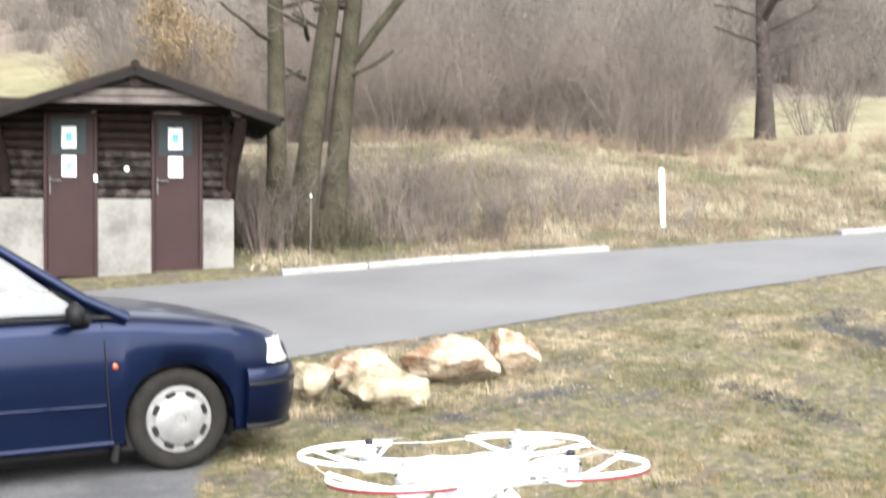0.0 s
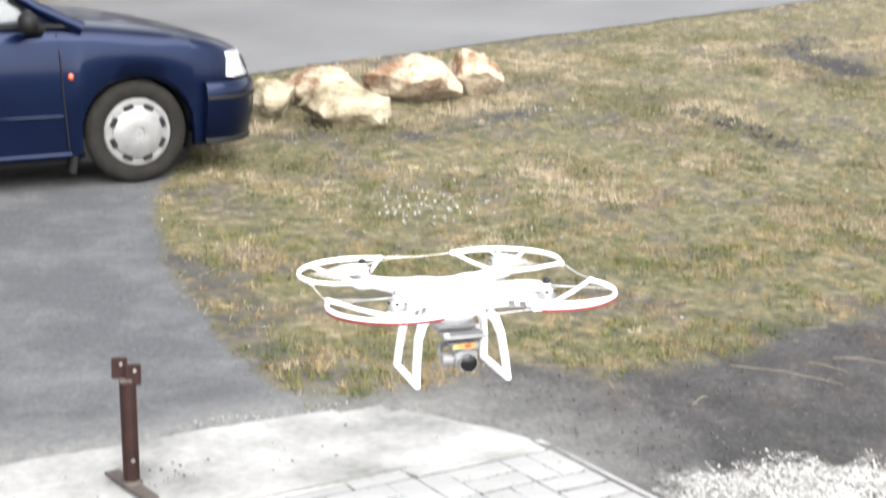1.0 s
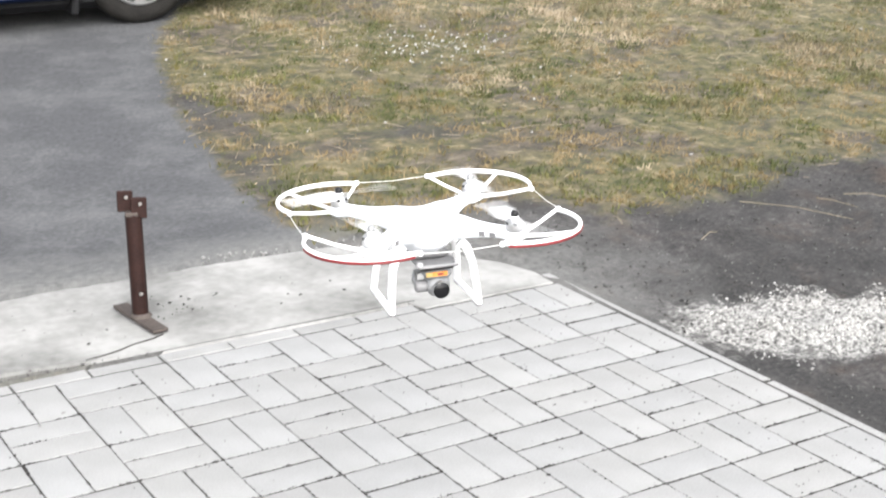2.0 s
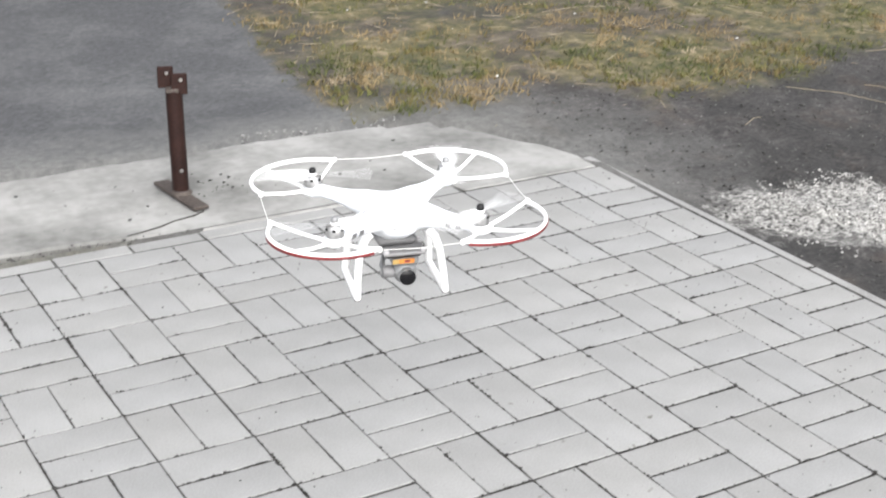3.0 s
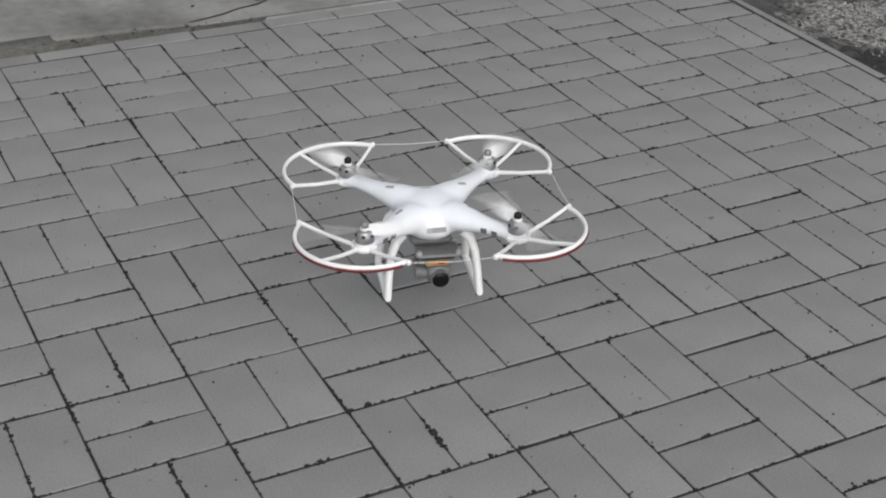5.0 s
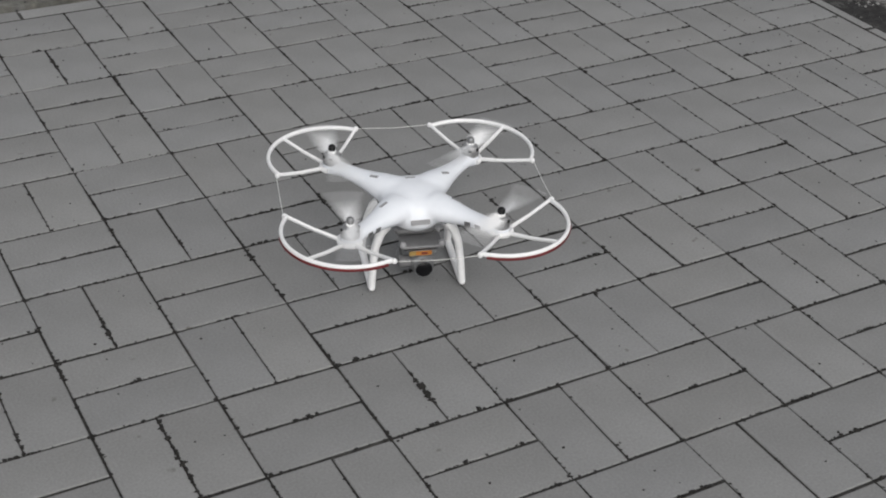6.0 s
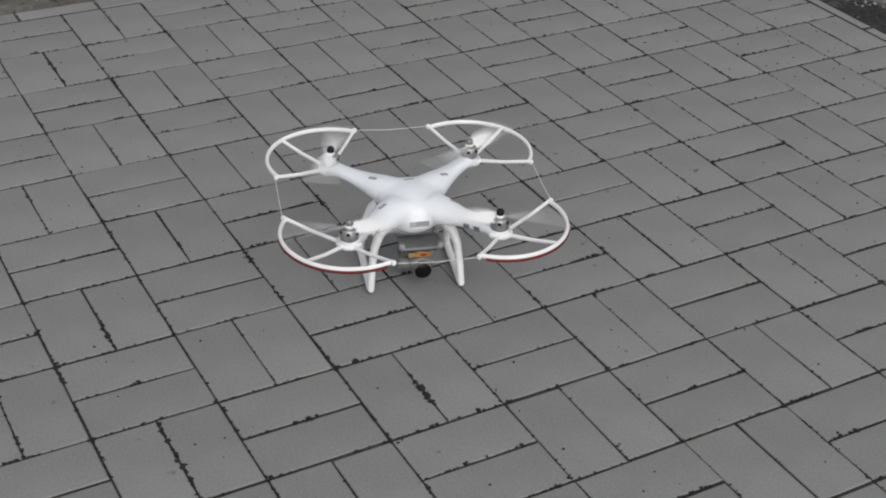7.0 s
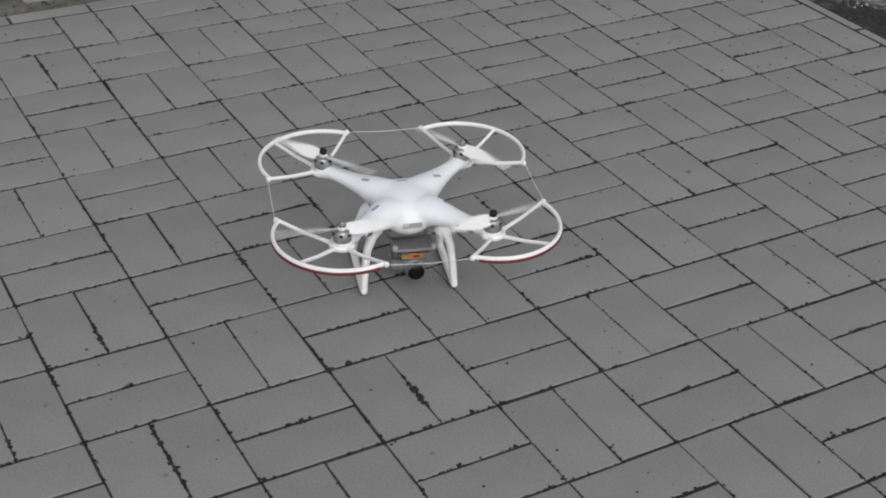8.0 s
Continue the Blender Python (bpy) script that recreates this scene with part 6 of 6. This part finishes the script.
def build_gravel():
    rng = np.random.default_rng(8)
    n = 6000
    x = rng.normal(2.18, 0.26, n)
    y = 1.00 - 0.30 * (x - 2.05) + rng.normal(0, 0.17, n)
    lump = np.array([noise.noise(Vector((p * 6, q * 6, 1))) for p, q in zip(x, y)])
    k = (x > 1.69) & (lump > -0.05) & (np.hypot((x - 2.14) / 0.52, (y - 1.00 + 0.30 * (x - 2.05)) / 0.31) < 1.0 + 0.5 * lump)
    stuff("white_gravel", chips(rng, x[k], y[k], 0.003 + 0.011 * rng.random(k.sum()) ** 2), CHIPS, "patch of crushed white stone on the soil", "gravel")
    n = 2600
    x, y = rng.uniform(1.7, 4.2, n), rng.uniform(-0.5, 2.3, n)
    k = dirt_of(x, y) > 0.05
    stuff("dark_gravel", chips(rng, x[k], y[k], rng.uniform(0.004, 0.018, k.sum())), DARK_CHIPS, "dark gravel in bare soil beside the paving", "gravel")
    n = 5200
    x, y = rng.uniform(1.66, 4.0, n), rng.uniform(0.2, 2.4, n)
    k = (dirt_of(x, y) > 0.0) & (np.array([noise.fractal(Vector((p * 3, q * 5, 7.0)), 0.8, 2.0, 3) for p, q in zip(x, y)]) > rng.uniform(-0.5, 0.35, n))
    stuff("grey_grit", chips(rng, x[k], y[k], 0.002 + 0.007 * rng.random(k.sum()) ** 2), GRIT, "pale grey grit strewn over the dark soil", "gravel")
    x = np.concatenate([rng.normal(3.05, 0.26, 260), rng.normal(5.2, 0.25, 40), rng.uniform(1.5, 8, 150)])
    y = np.concatenate([rng.normal(4.72, 0.20, 260), rng.normal(6.35, 0.12, 40), rng.uniform(2.4, 8, 150)])
    stuff("lawn_stones", chips(rng, x, y, 0.006 + 0.020 * rng.random(len(x)) ** 2.5, 0.008), CHIPS, "white stones strewn on the lawn", "gravel")
    n = 360
    x = rng.uniform(-1.4, 0.30, n)
    y = np.where(rng.random(n) < 0.965, rng.normal(1.694, 0.016, n) + 0.03 * np.clip(-x, 0, 0.6), rng.uniform(1.74, 2.2, n))
    v, f = chips(rng, x, y, 0.003 + 0.014 * rng.random(n) ** 3.5, 0.0, False)
    v[:, 2] += np.repeat(np.where(y > 1.735, 0.006 - lie(x, y) + 0.0, -0.004 - lie(x, y)), 6)
    stuff("apron_crumbs", (v, f), DARK_CHIPS, "dark crumbs along the apron's broken edge", "gravel")
    x, y = np.concatenate([rng.normal(8.45, 0.22, 60), rng.normal(6.05, 0.08, 90)]), np.concatenate([rng.normal(7.10, 0.06, 60), rng.normal(5.35, 0.32, 90)])
    stuff("soil_clods", chips(rng, x, y, 0.01 + 0.05 * rng.random(150) ** 2), DARK_CHIPS, "dark clods of turned soil in the lawn", "soil")
    n = 150
    x = rng.uniform(0.70, 1.26, n)
    y = 2.268 + 0.12 * (1.1 - x) + rng.normal(0.016, 0.012, n)
    stuff("edge_chips", chips(rng, x, y, 0.003 + 0.015 * rng.random(n) ** 3, 0.001), EDGING, "pale chips along the apron's broken edge", "gravel")
    # soil strip in the apron's gap; the hollow's shade is painted into its colour
    n = 60
    gx = np.linspace(-3.0, 0.34, n)
    deep = 0.018 * step(-0.7, -0.1, gx)
    rows = [np.stack([gx, 0 * gx + y, z - deep + 0.003 * rng.standard_normal(n)], 1) for y, z in ((1.645, -0.004), (1.672, -0.008), (1.700, -0.007), (1.735, -0.006), (1.775, -0.03))]
    i = (np.arange(4)[:, None] * n + np.arange(n - 1)).ravel()
    me = quick_mesh("gap_soil", np.concatenate(rows), np.stack([i, i + 1, i + n + 1, i + n], 1), SHADED_GAP)
    tagged(new("gap_soil", me), "soil in the gap beside the apron, coloured dark for the hollow's shade", "soil", kind="stuff")
    crack = Geo().tube([(0.368, 1.795, 0.0015), (0.33, 1.775, 0.0015), (0.27, 1.762, 0.0015), (0.22, 1.738, 0.0015), (0.17, 1.725, 0.0015), (0.12, 1.716, 0.0015)], [0.0012, 0.0022, 0.0016, 0.0024, 0.0018, 0.001], 5, wide=1.4, up=(0, 0, 1))
    tagged(part("apron_crack", crack, SHADED_GAP), "dark hairline crack in the concrete apron", "crack", kind="structure")
    x, y = np.concatenate([rng.normal(0.50, 0.05, 26), rng.uniform(-0.6, 1.4, 40)]), np.concatenate([rng.normal(1.99, 0.04, 26), rng.uniform(1.76, 2.24, 40)])
    v, f = chips(rng, x, y, 0.004 + 0.012 * rng.random(66) ** 2, 0.002, False)
    v[:, 2] = 0.003 + (v[:, 2] - lie(v[:, 0], v[:, 1])) * 0.5
    stuff("apron_litter", (v, f), MOSS, "dark bits of leaf and dirt on the apron", "litter")
    # straws and twigs on the soil
    for x, y, a, ln in ((2.80, 1.75, -62, 0.42), (3.05, 1.80, -70, 0.24), (2.35, 1.72, 20, 0.12), (2.15, 1.98, 70, 0.10), (3.2, 1.75, -50, 0.2), (2.6, 3.1, -8, 0.35), (3.3, 4.4, -30, 0.4), (4.9, 6.7, -35, 0.5), (6.9, 5.9, 60, 0.3)):
        z = float(height_at(x, y)) + 0.008
        v = Vector((math.cos(radians(a)), math.sin(radians(a)), 0)) * ln / 2
        p = Vector((x, y, z))
        tagged(part("straw_stalk", Geo().tube([p - v, p + Vector((0, 0, 0.012)), p + v], [0.0013, 0.0013, 0.0009], 5), STRAW), "dry pale stalk lying on the ground", "stalk", "dry stalks")


# ---------------------------------------------------------------- paving
def paver_mesh(lx, ly, name, mat):
    """One paving block with softened upper edges, its top at z = 0."""
    c = 0.0018
    g = Geo()
    rows = [((lx, ly), -0.06), ((lx, ly), -c * 0.9), ((lx - c * 0.8, ly - c * 0.8), -c * 0.3), ((lx - 2.6 * c, ly - 2.6 * c), 0.0)]
    v = [(sx * w / 2, sy * h / 2, z) for (w, h), z in rows for sx, sy in ((-1, -1), (1, -1), (1, 1), (-1, 1))]
    f = [(a * 4 + k, a * 4 + (k + 1) % 4, a * 4 + 4 + (k + 1) % 4, a * 4 + 4 + k) for a in range(3) for k in range(4)] + [(12, 13, 14, 15)]
    return g.add(v, f).mesh(name, mat)


def build_paving():
    """Basket-weave blocks of 20 by 10 cm; the nearest cells are single pieces."""
    rnd = random.Random(17)
    bed = Geo().box((-2.2, -2.2, -0.0474), (7.66, 7.70, 0.09))
    bed = tagged(part("pavement", bed, JOINT), "pale grey concrete paving blocks laid in basket weave", "pavement", kind="structure")
    along, deep = paver_mesh(0.1967, 0.0942, "paver", PAVER), paver_mesh(0.0967, 0.1942, "paver", PAVER)
    rest = Geo()

    def rest_block(x, y, lx, ly, z):
        c = 0.003
        v = [(x + sx * w / 2, y + sy * h / 2, z + q) for (w, h), q in (((lx, ly), -0.06), ((lx, ly), -c), ((lx - 2 * c, ly - 2 * c), 0.0)) for sx, sy in ((-1, -1), (1, -1), (1, 1), (-1, 1))]
        rest.add(v, [(a * 4 + k, a * 4 + (k + 1) % 4, a * 4 + 4 + (k + 1) % 4, a * 4 + 4 + k) for a in range(2) for k in range(4)] + [(8, 9, 10, 11)])
    for i in range(-30, 8):
        for j in range(-30, 8):
            flat = (i + j) % 2 != 0
            for s in (-0.05, 0.05):
                x, y = i * 0.2 + 0.1 + (0 if flat else s), j * 0.2 + 0.1 + (s if flat else 0)
                z = rnd.uniform(-0.0007, 0.0007)
                if i >= -4 and j >= -4:
                    ob = part("paver", along if flat else deep, None, bed)
                    ob.matrix_basis = pose(x + rnd.uniform(-0.0011, 0.0011), y + rnd.uniform(-0.0011, 0.0011), z, rnd.gauss(0, 0.07), rnd.gauss(0, 0.07), rnd.gauss(0, 0.25))
                else:
                    rest_block(x, y, 0.1967 if flat else 0.0967, 0.0942 if flat else 0.1942, z)
    # cut blocks along the far edge
    for k in range(-30, 6):
        a = k * 0.2 + 0.1
        if a + 0.2 <= 1.11:
            rest_block(a + 0.1, 1.6325, 0.196, 0.056, rnd.uniform(-0.002, 0.001))
    tagged(part("far_blocks", rest, PAVER_REST, bed), kind="stuff")
    # joint dirt: dark moss pressed into the joints here and there, and crumbs on the blocks
    rng = np.random.default_rng(5)
    n = 30000
    i, j = rng.integers(-4, 8, n), rng.integers(-4, 8, n)
    flat = (i + j) % 2 != 0
    kind, u = rng.integers(0, 3, n), rng.uniform(0, 0.2, n)
    x0, y0 = i * 0.2, j * 0.2
    x = np.where(kind == 0, x0, np.where(kind == 1, x0 + u, np.where(flat, x0 + u, x0 + 0.1)))
    y = np.where(kind == 0, y0 + u, np.where(kind == 1, y0, np.where(flat, y0 + 0.1, y0 + u)))
    lump = np.array([noise.noise(Vector((p * 15, q * 15, 5))) + 0.45 * noise.noise(Vector((p * 3, q * 3, 2))) for p, q in zip(x, y)])
    k = (lump > rng.uniform(-0.45, 0.45, n) - 0.40 * step(0.1, 1.0, x)) & (x < 1.6) & (y < 1.6)
    x, y = x[k] + rng.normal(0, 0.0013, k.sum()), y[k] + rng.normal(0, 0.0013, k.sum())
    size = (0.0024 + 0.0056 * rng.random(len(x)) ** 2.6) * (1 + 1.1 * np.maximum(lump[k], 0))
    # dark crumbs gathered where the joints meet
    cx, cy = np.meshgrid(np.arange(-4, 8) * 0.2, np.arange(-4, 8) * 0.2)
    cx, cy = np.repeat(cx.ravel(), 5), np.repeat(cy.ravel(), 5)
    some = rng.random(len(cx)) < 0.55
    cx, cy = cx[some] + rng.normal(0, 0.0035, some.sum()), cy[some] + rng.normal(0, 0.0035, some.sum())
    x, y, size = np.concatenate([x, cx]), np.concatenate([y, cy]), np.concatenate([size, rng.uniform(0.004, 0.011, len(cx))])
    v1, f1 = chips(rng, x, y, size, 0.0, False)
    v1[:, 2] = (v1[:, 2] - lie(v1[:, 0], v1[:, 1])) * 0.7 - 0.0012
    n = 620
    x, y = rng.uniform(-0.8, 1.6, n), rng.uniform(-0.8, 1.6, n)
    x = np.where(rng.random(n) < 0.3, 1.6 - np.abs(rng.normal(0, 0.25, n)), x)
    v2, f2 = chips(rng, x, y, rng.uniform(0.002, 0.0062, n), 0.0, False)
    v2[:, 2] = v2[:, 2] - lie(v2[:, 0], v2[:, 1])
    ob = part("joint_moss", quick_mesh("joint_moss", np.concatenate([v1, v2]), np.concatenate([f1, f2 + len(v1)]), MOSS), None, bed)
    tagged(ob, "dark moss and crumbs in the joints", kind="stuff")


def build_edging():
    """Concrete edging stones along the paving's side."""
    y1 = 1.700
    for k in range(7):
        y0 = y1 - 0.995
        g = Geo().box((1.6205, (y0 + y1) / 2, -0.1085), (0.038, y1 - y0 - 0.004, 0.215), 0.006)
        tagged(part("edging_stone", g, EDGING), "worn concrete edging stone beside the paving", "edging", "edging stones", "structure")
        y1 = y0


# ---------------------------------------------------------------- the scene
build_ground()
build_road()
build_kerbs()
build_slab()
build_edging()
drone, propellers = build_drone()
build_post()
build_car()
build_boulders()
build_hut()
build_marker()
build_stake()
build_vegetation()
build_grass()
build_gravel()
build_paving()
motions()
